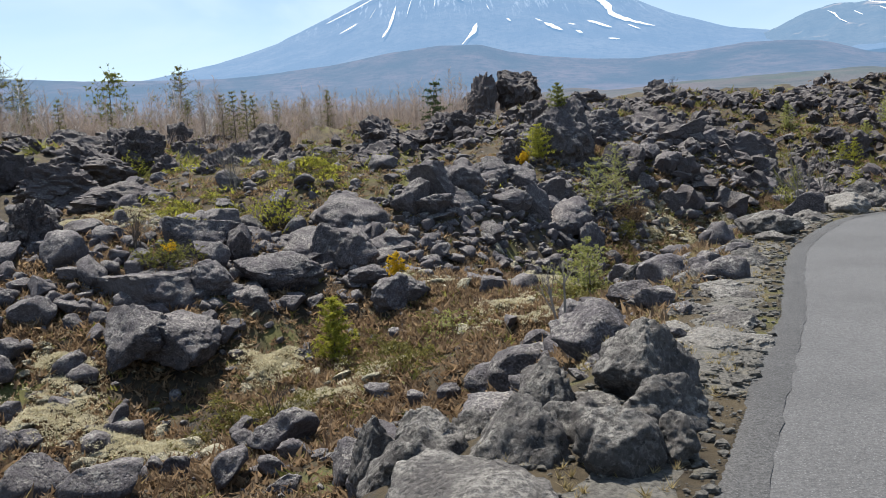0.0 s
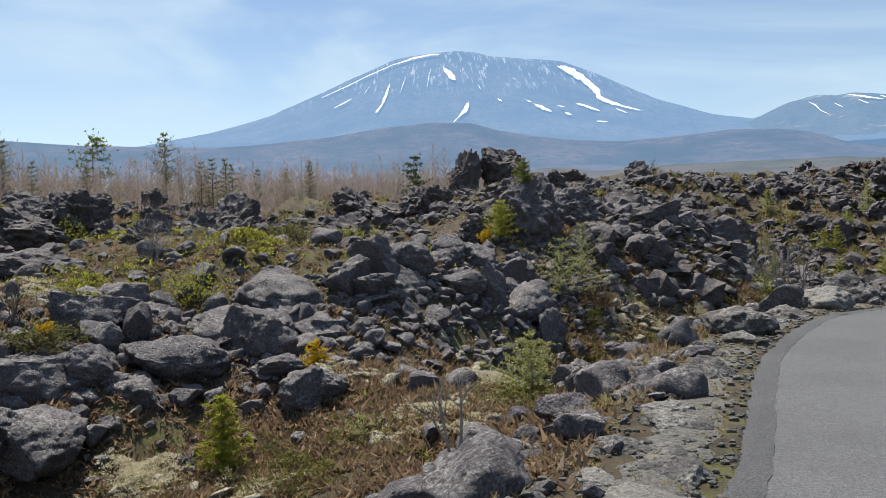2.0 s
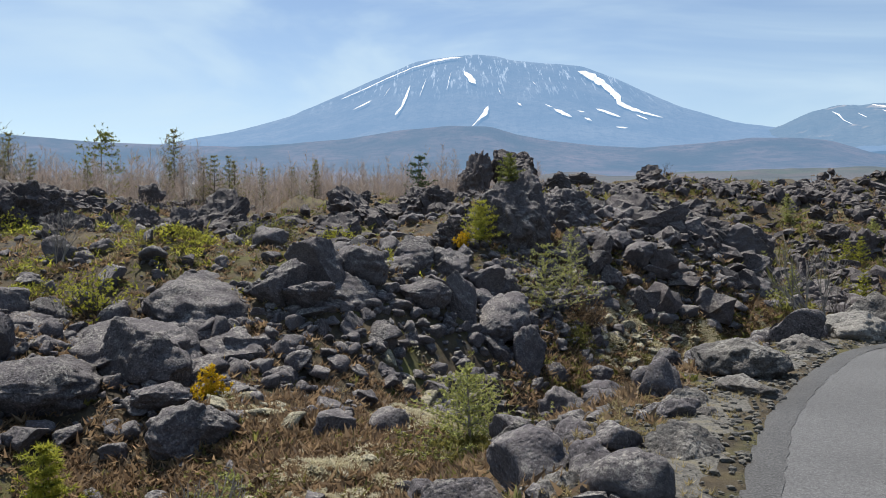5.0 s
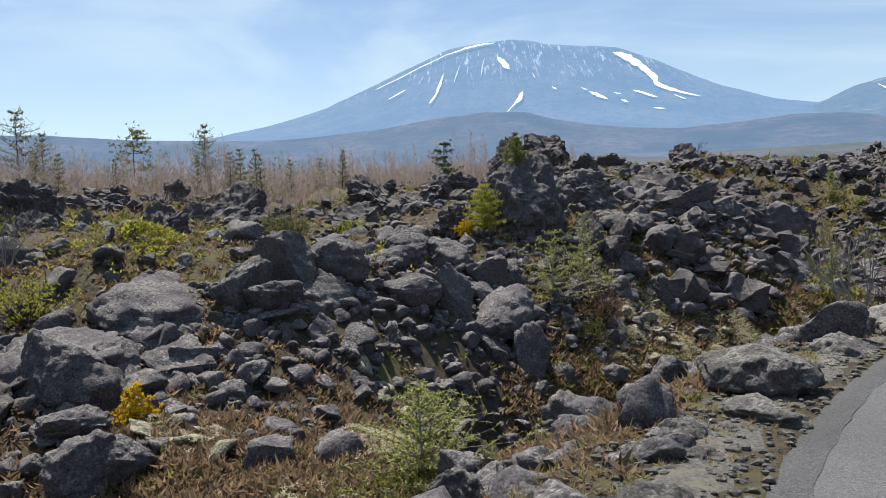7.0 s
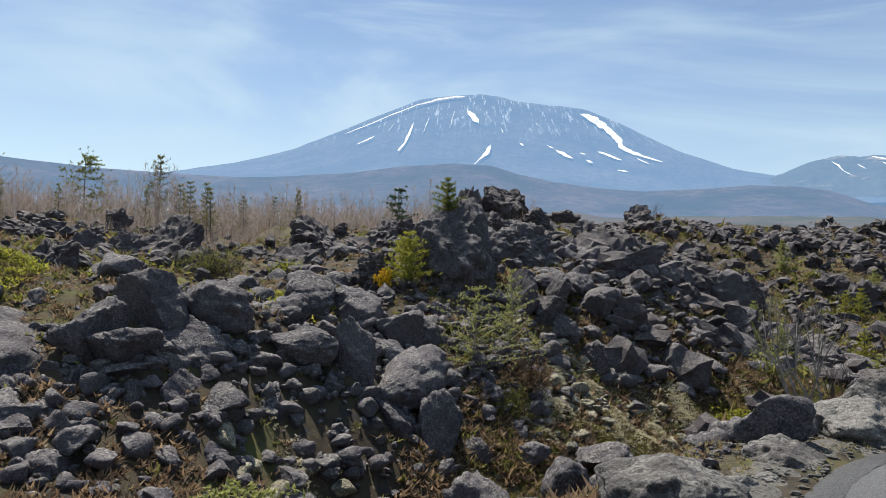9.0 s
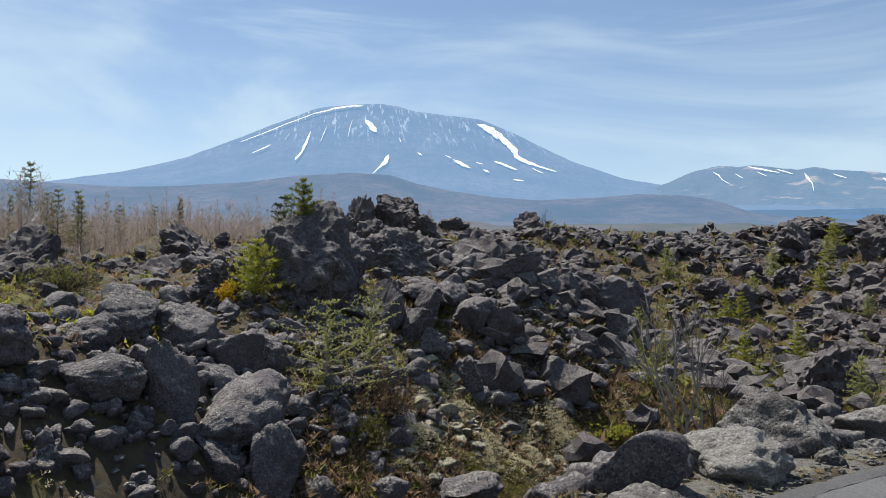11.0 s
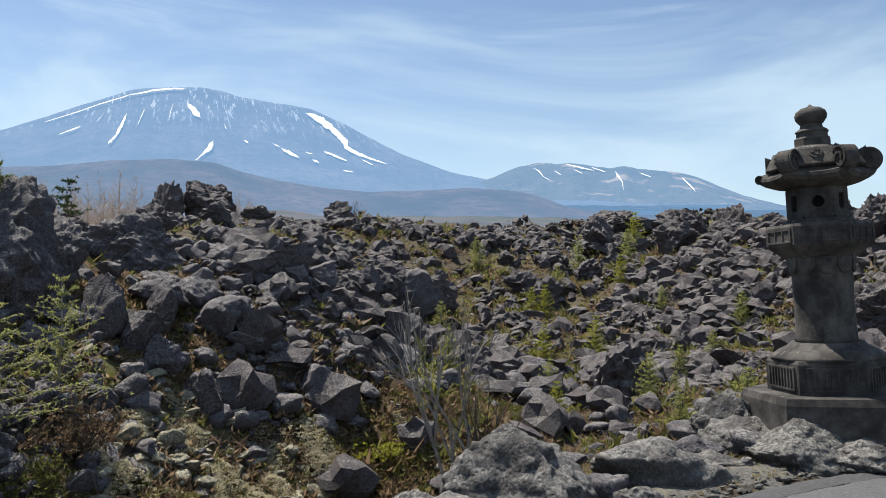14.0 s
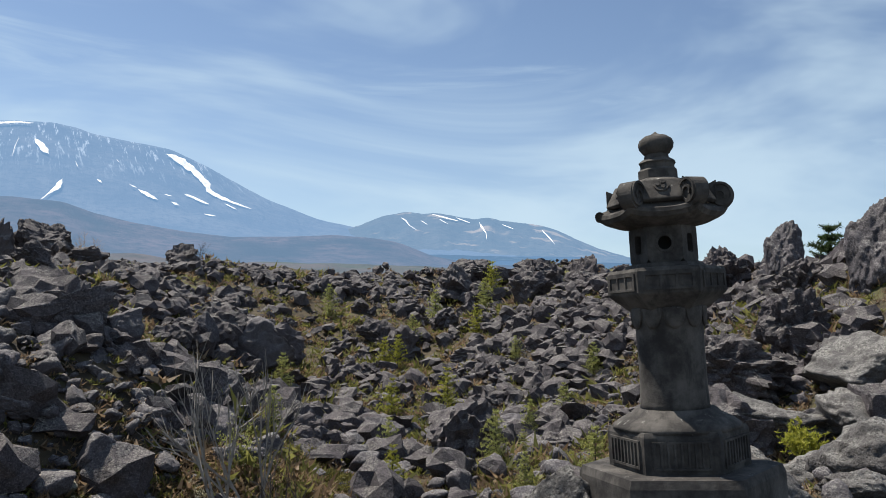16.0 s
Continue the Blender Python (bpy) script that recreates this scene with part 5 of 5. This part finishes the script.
put(bush("heath_mound", 25, M_HEATH, "brown heath cushion below the larch", 1.3, 0.75, 90, 8, 0.05), 5.0, 21.4, -0.75)
put(bush("heath_mound", 26, M_HEATH_GREEN, "olive heath cushion below the larch", 1.0, 0.6, 70, 8, 0.05), 4.7, 20.7, -1.1)
put(bush("moss_shrub", 27, M_LIME, "bright yellow-green moss patch in the hollow", 1.1, 0.22, 40, 9, 0.05), 9.3, 23.2, -1.4)
put(bush("green_bush", 28, M_LIME, "yellow-green bush on rocks beyond the lantern", 0.85, 0.40, 40, 9, 0.06), 17.5, 19.4, -0.1)
put(bush("green_bush", 29, M_LARCH, "pale budding shrub beside the rubble slope", 1.0, 0.9, 30, 5, 0.05), 10.6, 24.6, -0.8)
YOUNG = [(16.0, 25.3, 1.15), (14.4, 26.9, 1.0), (18.1, 34.5, 1.2), (15.8, 38.5, 1.4), (22.2, 51, 1.8), (22.4, 43, 1.5), (15.4, 23.4, 0.8), (16.3, 22.6, 1.1), (20.6, 35.4, 1.5), (11.6, 26.0, 0.9),
         (17.4, 26.3, 0.7), (22.0, 43.5, 1.4), (25.2, 38.0, 1.0), (24.6, 46, 1.6), (27, 44, 1.5), (28, 50, 2.0), (19.5, 29, 1.0), (13.4, 24.6, 0.8), (21.8, 30.5, 1.1), (30.6, 49, 1.8), (33, 52, 2.2), (25, 33, 1.2)]
base_a = sapling("young_pine", 31, M_LARCH, "small yellow-green young conifer among lava rubble", 1.0, 0.36, 9, 6, 7, 0.055, 0.1)
base_b = sapling("young_pine", 32, M_LIME, "small bright green young conifer among lava rubble", 1.0, 0.42, 8, 6, 7, 0.055, 0.1)
for i, (x, y, s) in enumerate(YOUNG):
    src = (base_a, base_a, base_b)[i % 3]
    ob = put(src, x, y, None, i * 47, s) if i in (0, 2) else copy_thing(src, pose(x, y, surface1(x, y), 0, 0, i * 47) @ Matrix.Diagonal((s, s, s, 1)))
    if i not in (0, 2):
        ob.scale = (s, s, s)
    tagged(ob, group="young conifers on the rubble")

put(sapling("pine_sapling", 33, M_PINE, "dark green pine beside the tall crag", 3.4, 0.42, 9, 7, 12, 0.16, 0.0), 31.9, 28.8, 1.9)

# ---- low growth: heath, lichen, dry grass ----


def heathness(x, y):
    s = edge_distance(x, y)
    return smooth_step(0.7, 1.3, s) * (0.3 + 0.7 * np.clip(1.1 - stoniness(x, y), 0, 1)) * (0.35 + 0.9 * smooth_step(-0.15, 0.2, lumps(x, y, 1.6, 41)))


def tuft_field(name, n, x0, x1, y0, y1, size, count, mat, label, seed, thin=1.0, width=0.18):
    r = np.random.RandomState(seed)
    x, y = r.uniform(x0, x1, n), r.uniform(y0, y1, n)
    keep = r.rand(n) < heathness(x, y) * thin
    x, y = x[keep], y[keep]
    z = surface(x, y)
    m = len(x)
    s = size * (0.6 + 0.8 * r.rand(m))
    a = r.normal(size=(m, count, 3)) * np.array([0.75, 0.75, 0.25]) + np.array([0, 0, 0.65])
    a /= np.linalg.norm(a, axis=2, keepdims=True)
    c = np.cross(a, r.normal(size=(m, count, 3)))
    c /= np.linalg.norm(c, axis=2, keepdims=True) + 1e-9
    foot = np.stack([x, y, z], -1)[:, None, :] + r.normal(size=(m, count, 3)) * np.array([1, 1, 0.35]) * (s * 0.45)[:, None, None]
    ss = s[:, None, None]
    v = np.stack([foot - c * ss * width, foot + c * ss * width, foot + a * ss * (0.7 + 0.6 * r.rand(m, count, 1))], 2).reshape(-1, 3)
    f = np.arange(len(v)).reshape(-1, 3)
    return tagged(new(name, mesh_np(name, v, f, mat)), label, "heath", kind="stuff")


tuft_field("heath", 58000, -11, 34, 6, 42, 0.09, 11, M_HEATH, "brown dwarf heath covering the hollow", 51)
tuft_field("heath", 28000, -11, 34, 6, 42, 0.09, 11, M_HEATH_GREEN, "olive green dwarf heath between rocks", 52, 0.8)
tuft_field("heath", 15000, -45, 60, 34, 85, 0.26, 10, M_HEATH, "brown heath on the far lava field", 53, 0.8)
tuft_field("heath", 7000, -45, 60, 26, 85, 0.36, 10, M_HEATH_GREEN, "green scrub on the far lava field", 54, 0.8)
tuft_field("heath", 11000, 9, 46, 22, 62, 0.22, 11, M_HEATH_GREEN, "green and olive scrub over the wide rubble slope", 56, 1.0)
tuft_field("heath", 9000, 9, 46, 22, 62, 0.22, 11, M_HEATH, "brown scrub over the wide rubble slope", 57, 1.0)
tuft_field("heath", 24000, -7.5, 6, 6, 16, 0.10, 13, M_HEATH, "dense brown heath filling the near hollow", 58, 1.1)
tuft_field("heath", 16000, 3, 13, 17, 25.5, 0.11, 13, M_HEATH, "brown heath filling the deep hollow", 59, 1.1)
tuft_field("heath", 7000, 3, 13, 17, 25.5, 0.10, 13, M_HEATH_GREEN, "olive heath of the deep hollow", 60, 1.0)
tuft_field("dry_grass", 3500, -8, 15, 6, 28, 0.13, 9, M_DRYGRASS, "straw-coloured dry grass tufts", 55, 0.5, 0.04)


def tufts_at(name, x, y, lift, size, count, mat, label, category, seed, width=0.2):
    """Cushions of small upright blades at the points given."""
    r = np.random.RandomState(seed)
    keep = edge_distance(x, y) > 1.25
    x, y, lift = x[keep], y[keep], lift[keep]
    m = len(x)
    s = (size * (0.6 + 0.8 * r.rand(m)))[:, None, None]
    a = r.normal(size=(m, count, 3)) * np.array([0.8, 0.8, 0.3]) + np.array([0, 0, 0.6])
    a /= np.linalg.norm(a, axis=2, keepdims=True)
    c = np.cross(a, r.normal(size=(m, count, 3)))
    c /= np.linalg.norm(c, axis=2, keepdims=True) + 1e-9
    foot = np.stack([x, y, surface(x, y) + lift], -1)[:, None, :] + r.normal(size=(m, count, 3)) * np.array([1, 1, 0.4]) * s * 0.7
    v = np.stack([foot - c * s * width, foot + c * s * width, foot + a * s], 2).reshape(-1, 3)
    return tagged(new(name, mesh_np(name, v, np.arange(len(v)).reshape(-1, 3), mat)), label, category, kind="stuff")


def cushion_points(patches, n, seed):
    r = np.random.RandomState(seed)
    pick = r.randint(len(patches), size=n)
    p = np.array(patches)[pick]
    x, y = p[:, 0] + r.normal(size=n) * p[:, 2] * 0.55, p[:, 1] + r.normal(size=n) * p[:, 2] * 0.55
    dome = lumps(x, y, 0.38, 66) + 0.5 * lumps(x, y, 0.17, 67)
    keep = dome > -0.12
    return x[keep], y[keep], 0.02 + 0.30 * np.clip(dome[keep] + 0.12, 0, 1)


LICHEN_SPOTS = [(6.4, 22.2, 0.7), (7.0, 22.7, 0.6), (5.9, 22.1, 0.6), (5.3, 20.9, 0.6), (7.9, 22.3, 0.6), (6.7, 21.7, 0.6), (-3.4, 8.6, 0.6), (-4.9, 9.1, 0.8), (-3.9, 9.0, 0.6), (-2.2, 9.3, 0.5), (-5.2, 10.2, 0.6), (6.4, 22.3, 0.9), (7.4, 22.4, 0.8), (2.0, 13.6, 0.8), (-1.4, 9.9, 0.7), (1.7, 16.4, 0.6), (5.6, 21.5, 0.6), (-6.3, 15.2, 1.1), (3.0, 15.6, 0.6), (-0.4, 13.2, 0.5), (-2.6, 10.8, 0.6), (8.4, 22.9, 0.6), (6.0, 23.0, 0.6), (-7.5, 14.8, 0.8), (3.9, 17.4, 0.5), (1.0, 11.2, 0.7), (10.2, 23.6, 0.7)]
MOSS_SPOTS = [(9.3, 23.3, 0.8), (2.6, 12.2, 0.8), (-0.6, 10.6, 0.9), (4.6, 18.2, 0.8), (-2.4, 9.4, 0.8), (6.8, 21.2, 0.8), (12.5, 24.6, 0.9), (-5.0, 15.8, 1.0), (-3.0, 19.0, 1.2), (-6.0, 21.0, 1.5), (-3.0, 24.0, 1.5), (-7.0, 27.0, 1.8), (-2.0, 29.0, 1.8), (0.5, 21.0, 1.0), (-5.5, 33.0, 2.2), (-8.0, 36.0, 2.2), (-2.5, 36.0, 2.2)]
tufts_at("lichen", *cushion_points([(x, y, 0.72 * q) for x, y, q in LICHEN_SPOTS], 24000, 61), 0.026, 11, M_LICHEN, "thick cream lichen cushions over stones", "lichen", 62)
tufts_at("moss", *cushion_points(MOSS_SPOTS, 9000, 63), 0.05, 11, M_MOSS, "olive moss and heath cushions", "moss", 64)
tufts_at("moss", *cushion_points(MOSS_SPOTS[7:], 3500, 68), 0.07, 9, M_LIME, "fresh yellow-green growth on the heath", "moss", 69)

# lumps of stone crusted over with lichen
r = np.random.RandomState(83)
lumps_at = []
for x, y, q in LICHEN_SPOTS:
    for _ in range(14):
        a, b = x + r.normal() * q * 0.6, y + r.normal() * q * 0.6
        if edge_distance(np.array([a]), np.array([b]))[0] > 1.4:
            lumps_at.append((a, b, 0.10 + 0.28 * r.rand() ** 1.5))
tagged(new("lichen", scatter_soup(lumps_at, BITS, (0.4, 0.7), 0.38, 12).mesh("lichen", M_CRUST, True)), "stones crusted with cream lichen in the hollow", "lichen", kind="stuff")

# dry grass along the shoulder
r = np.random.RandomState(77)
soup = Soup()
for _ in range(2200):
    k = r.randint(1, len(ROAD_EDGE) - 2)
    t = r.rand()
    p = ROAD_EDGE[k] * (1 - t) + ROAD_EDGE[k + 1] * t
    d = ROAD_EDGE[k + 1] - ROAD_EDGE[k]
    d = d / np.linalg.norm(d)
    q = p + np.array([-d[1], d[0]]) * r.uniform(0.15, 1.2)
    if lumps(q[0:1], q[1:2], 0.8, 88)[0] > -0.05:
        needles(soup, np.array([q[0], q[1], 0.0]), (0, 0, 0.8), 0.06, 14, r, 0.004, 0.8)
tagged(new("dry_grass", soup.mesh("dry_grass", M_DRYGRASS)), "sparse straw-coloured grass on the gravel shoulder", "grass", kind="stuff")

# stones of the shoulder
r = np.random.RandomState(71)
soup = Soup()
for _ in range(5000):
    k = r.randint(1, len(ROAD_EDGE) - 2)
    t = r.rand()
    p = ROAD_EDGE[k] * (1 - t) + ROAD_EDGE[k + 1] * t
    d = ROAD_EDGE[k + 1] - ROAD_EDGE[k]
    d = d / np.linalg.norm(d)
    o = 0.02 + 1.0 * r.rand() ** 1.3
    q = p + np.array([-d[1], d[0]]) * o
    s = 0.010 + 0.06 * r.rand() ** 4
    v, f = SHARDS[r.randint(16)]
    soup.add(v * np.array([s * 1.2, s, s * 0.7]) + np.array([q[0], q[1], 0.012]), f)
tagged(new("gravel", soup.mesh("gravel", M_SHOULDER, False)), "loose grey gravel along the asphalt edge", "gravel", kind="stuff")

# ---- trees ----


def far_tree(name, seed, h, label, mat, leaf=None, whorls=14, reach=0.2, bare=True, lift=0.1, start=0.18, taper=0.8, twigs_each=3):
    r = np.random.RandomState(seed)
    wood, leaves = Soup(), Soup()
    lean = r.normal(size=2) * 0.02 * h
    prism(wood, (0, 0, -0.3), (lean[0] / 2, lean[1] / 2, h * 0.5), 0.014 * h, 0.009 * h)
    prism(wood, (lean[0] / 2, lean[1] / 2, h * 0.5), (lean[0], lean[1], h), 0.009 * h, 0.002 * h)
    for k in range(whorls):
        t = start + (0.98 - start) * k / (whorls - 1)
        b0 = np.array([lean[0] * t, lean[1] * t, t * h])
        for j in range(5):
            a = r.uniform(0, 6.28)
            ln = reach * h * (1.08 - t) ** taper * r.uniform(0.5, 1.2)
            tip = b0 + ln * np.array([math.cos(a), math.sin(a), lift + r.normal() * 0.15])
            prism(wood, b0, tip, 0.0035 * h, 0.001 * h)
            for q in range(twigs_each):
                p = b0 + (tip - b0) * r.uniform(0.3, 1)
                side = p + r.normal(size=3) * ln * 0.28
                prism(wood, p, side, 0.0018 * h, 0.0008 * h)
                if leaf:
                    needles(leaves, side, (0, 0, 0.4), 0.035 * h, 8 if not bare else 1, r, 0.006 * h)
                    needles(leaves, p, (0, 0, 0.4), 0.035 * h, 8 if not bare else 1, r, 0.006 * h)
    top = new(name)
    part("trunk", wood.mesh("trunk", mat), None, top)
    if leaf:
        part("crown", leaves.mesh("crown", leaf), None, top)
    return tagged(top, label, "tree")


def at(az, dist, el):
    a = radians(az)
    return dist * math.sin(a), dist * math.cos(a), 1.5 + dist * math.tan(radians(el))


def plant_tree(src, az, dist, s, first, drop=0.0):
    x, y, _ = at(az, dist, 0)
    m = pose(x, y, land1(x, y) - 0.2 - drop, 0, 0, az * 37) @ Matrix.Diagonal((s, s, s, 1))
    if first:
        src.matrix_world = m
        return src
    ob = copy_thing(src, m)
    ob.scale = (s, s, s)
    return ob


LARCH_A = far_tree("larch_tree", 81, 1.0, "tall larch with bare spreading branches above the heath", M_BARK, M_HEATH_GREEN, 11, 0.40, True, 0.30, 0.25, 0.7, 7)
LARCH_B = far_tree("larch_tree", 82, 1.0, "slender larch just budding olive green", M_BARK, M_HEATH_GREEN, 11, 0.26, True, 0.35, 0.2, 0.7, 6)
PINE_A = far_tree("pine_tree", 83, 1.0, "dark green pine with flat tiered branches", M_BARK, M_PINE, 6, 0.34, False, 0.10, 0.45, 0.45, 5)
PINE_B = far_tree("pine_tree", 84, 1.0, "broad green pine with open crown", M_BARK, M_YOUNG, 8, 0.46, False, 0.10, 0.28, 0.4, 5)
plant_tree(LARCH_A, -28.9, 122.6, 12.8, True)
for az, d, s in ((-36.5, 120, 10.0), (-18.0, 138.1, 12.4), (-27.7, 128.1, 10.2), (-27.5, 100, 6.5)):
    plant_tree(LARCH_A, az, d, s, False)
plant_tree(LARCH_B, -14.6, 85, 6.2, True)
for az, d, s in ((-15.4, 88, 6.0), (-13.7, 90, 6.4), (-13.2, 84, 5.6), (-8.2, 95, 6.3), (-17.8, 95, 5.8), (-22.5, 90, 5.4), (-9.8, 100, 5.6), (-11.6, 96, 5.4), (-25.8, 85, 5.6)):
    plant_tree(LARCH_B, az, d, s, False)
plant_tree(PINE_B, -22.5, 136.6, 11.6, True)
plant_tree(PINE_A, -0.5, 69.6, 5.3, True)
for az, d, s in ((-0.3, 70, 3.6), (56.0, 36, 2.6)):
    plant_tree(PINE_A, az, d, s, False)

# the bare wood on the plain: nobody could count its trees
r = np.random.RandomState(91)


def blades(soup, a, b, w):
    """Flat tapering twigs from points a to points b."""
    side = np.cross(b - a, r.normal(size=a.shape))
    side /= np.linalg.norm(side, axis=1)[:, None] + 1e-9
    v = np.stack([a - side * w, a + side * w, b], 1).reshape(-1, 3)
    soup.add(v, np.arange(len(v)).reshape(-1, 3))


bare, pale, green = Soup(), Soup(), Soup()
N = 2600
azr = r.uniform(-44, 7, N)
dist = 86 + np.where(azr < 2, 0, 90) + 230 * r.rand(N) ** 1.6
wx, wy = dist * np.sin(np.radians(azr)), dist * np.cos(np.radians(azr))
wz = surface(wx, wy)
for x, y, z, d in zip(wx, wy, wz, dist):
    h = r.uniform(2.4, 6.6) * (0.85 + d / 500)
    tgt = pale if r.rand() < 0.06 else bare
    thick = 0.018 + d * 0.00012
    lean = r.normal(size=2) * 0.05 * h
    blades(tgt, np.array([[x, y, z - 0.4]]), np.array([[x + lean[0], y + lean[1], z + h]]), thick * 1.7)
    n = 42
    t = r.uniform(0.12, 0.95, n)
    foot = np.stack([x + lean[0] * t, y + lean[1] * t, z + t * h], -1)
    a = r.uniform(0, 6.28, n)
    ln = h * 0.34 * (1.15 - t) * r.uniform(0.5, 1.2, n)
    tip = foot + np.stack([np.cos(a) * ln, np.sin(a) * ln, ln * r.uniform(0.3, 1.7, n)], -1)
    blades(tgt, foot, tip, thick * 0.8)
    if r.rand() < 0.10:
        for q in range(8):
            needles(green, np.array([x + r.normal() * 0.4, y + r.normal() * 0.4, z + h * r.uniform(0.1, 0.8)]), (0, 0, 0.5), 0.35, 6, r, 0.05)
# brushwood along its edge
n = 9000
azr = r.uniform(-44, 8, n)
dist = 70 + 60 * r.rand(n)
foot = np.stack([dist * np.sin(np.radians(azr)), dist * np.cos(np.radians(azr))], -1)
foot = np.column_stack([foot, surface(foot[:, 0], foot[:, 1]) - 0.1])
for _ in range(5):
    blades(bare, foot, foot + r.normal(size=(n, 3)) * np.array([0.35, 0.35, 0.3]) + np.array([0, 0, 1.0]) * r.uniform(0.4, 1.4, (n, 1)), 0.022)
tagged(new("bare_wood", bare.mesh("bare_wood", M_BARE)), "leafless brown larch wood on the plain", "wood", kind="stuff")
tagged(new("bare_wood", pale.mesh("bare_wood", M_BIRCH)), "pale leafless birches in the wood", "wood", kind="stuff")
tagged(new("bare_wood", green.mesh("bare_wood", M_HEATH_GREEN)), "budding olive trees in the wood", "wood", kind="stuff")

# wooded plain beyond, seen as a rough canopy
k = Mat("wood_canopy", 0.95, coord="World")
c = k.mix(k.step(k.noise(0.012, 6), 0.42, 0.62), (0.098, 0.074, 0.066), (0.040, 0.062, 0.034))
c = k.mix(k.step(k.noise(0.10, 6, 0.7), 0.45, 0.7), c, (0.105, 0.088, 0.070))
c = k.mix(k.step(k.noise(0.045, 6, 0.7), 0.5, 0.62), c, (0.030, 0.036, 0.026))
k.color(c)
k.bump(k.noise(0.25, 6, 0.75), 0.9, 1.2)
# distance haze painted in: a third of the shader is blue-grey emission
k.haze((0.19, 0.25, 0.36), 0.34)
az = np.radians(np.linspace(-65, 65, 520))
rad = 100 * (2400 / 100) ** np.linspace(0, 1, 84)
R2, A2 = np.meshgrid(rad, az, indexing="ij")
X2, Y2 = R2 * np.sin(A2), R2 * np.cos(A2)
side = smooth_step(3, 8, np.degrees(A2))
grow = smooth_step(200, 330, R2) * (1 - side) + smooth_step(104, 170, R2) * side
Z2 = land(X2, Y2) - 1.5 + grow * (3.2 + R2 * 0.006) + (lumps(X2, Y2, 9, 5) * 3.0 + lumps(X2, Y2, 31, 6) * 4 + lumps(X2, Y2, 120, 7) * 8) * grow * (0.5 + R2 / 1500)
n = len(az)
i, j = np.meshgrid(np.arange(len(rad) - 1), np.arange(n - 1), indexing="ij")
F2 = np.stack([i * n + j, i * n + j + 1, (i + 1) * n + j + 1, (i + 1) * n + j], -1).reshape(-1, 4)
tagged(new("distant_wood", mesh_np("distant_wood", np.stack([X2, Y2, Z2], -1).reshape(-1, 3), F2, k.m, True)), "brown and green wooded plain below the volcano, haze painted in as faint glow", "wood", kind="stuff")
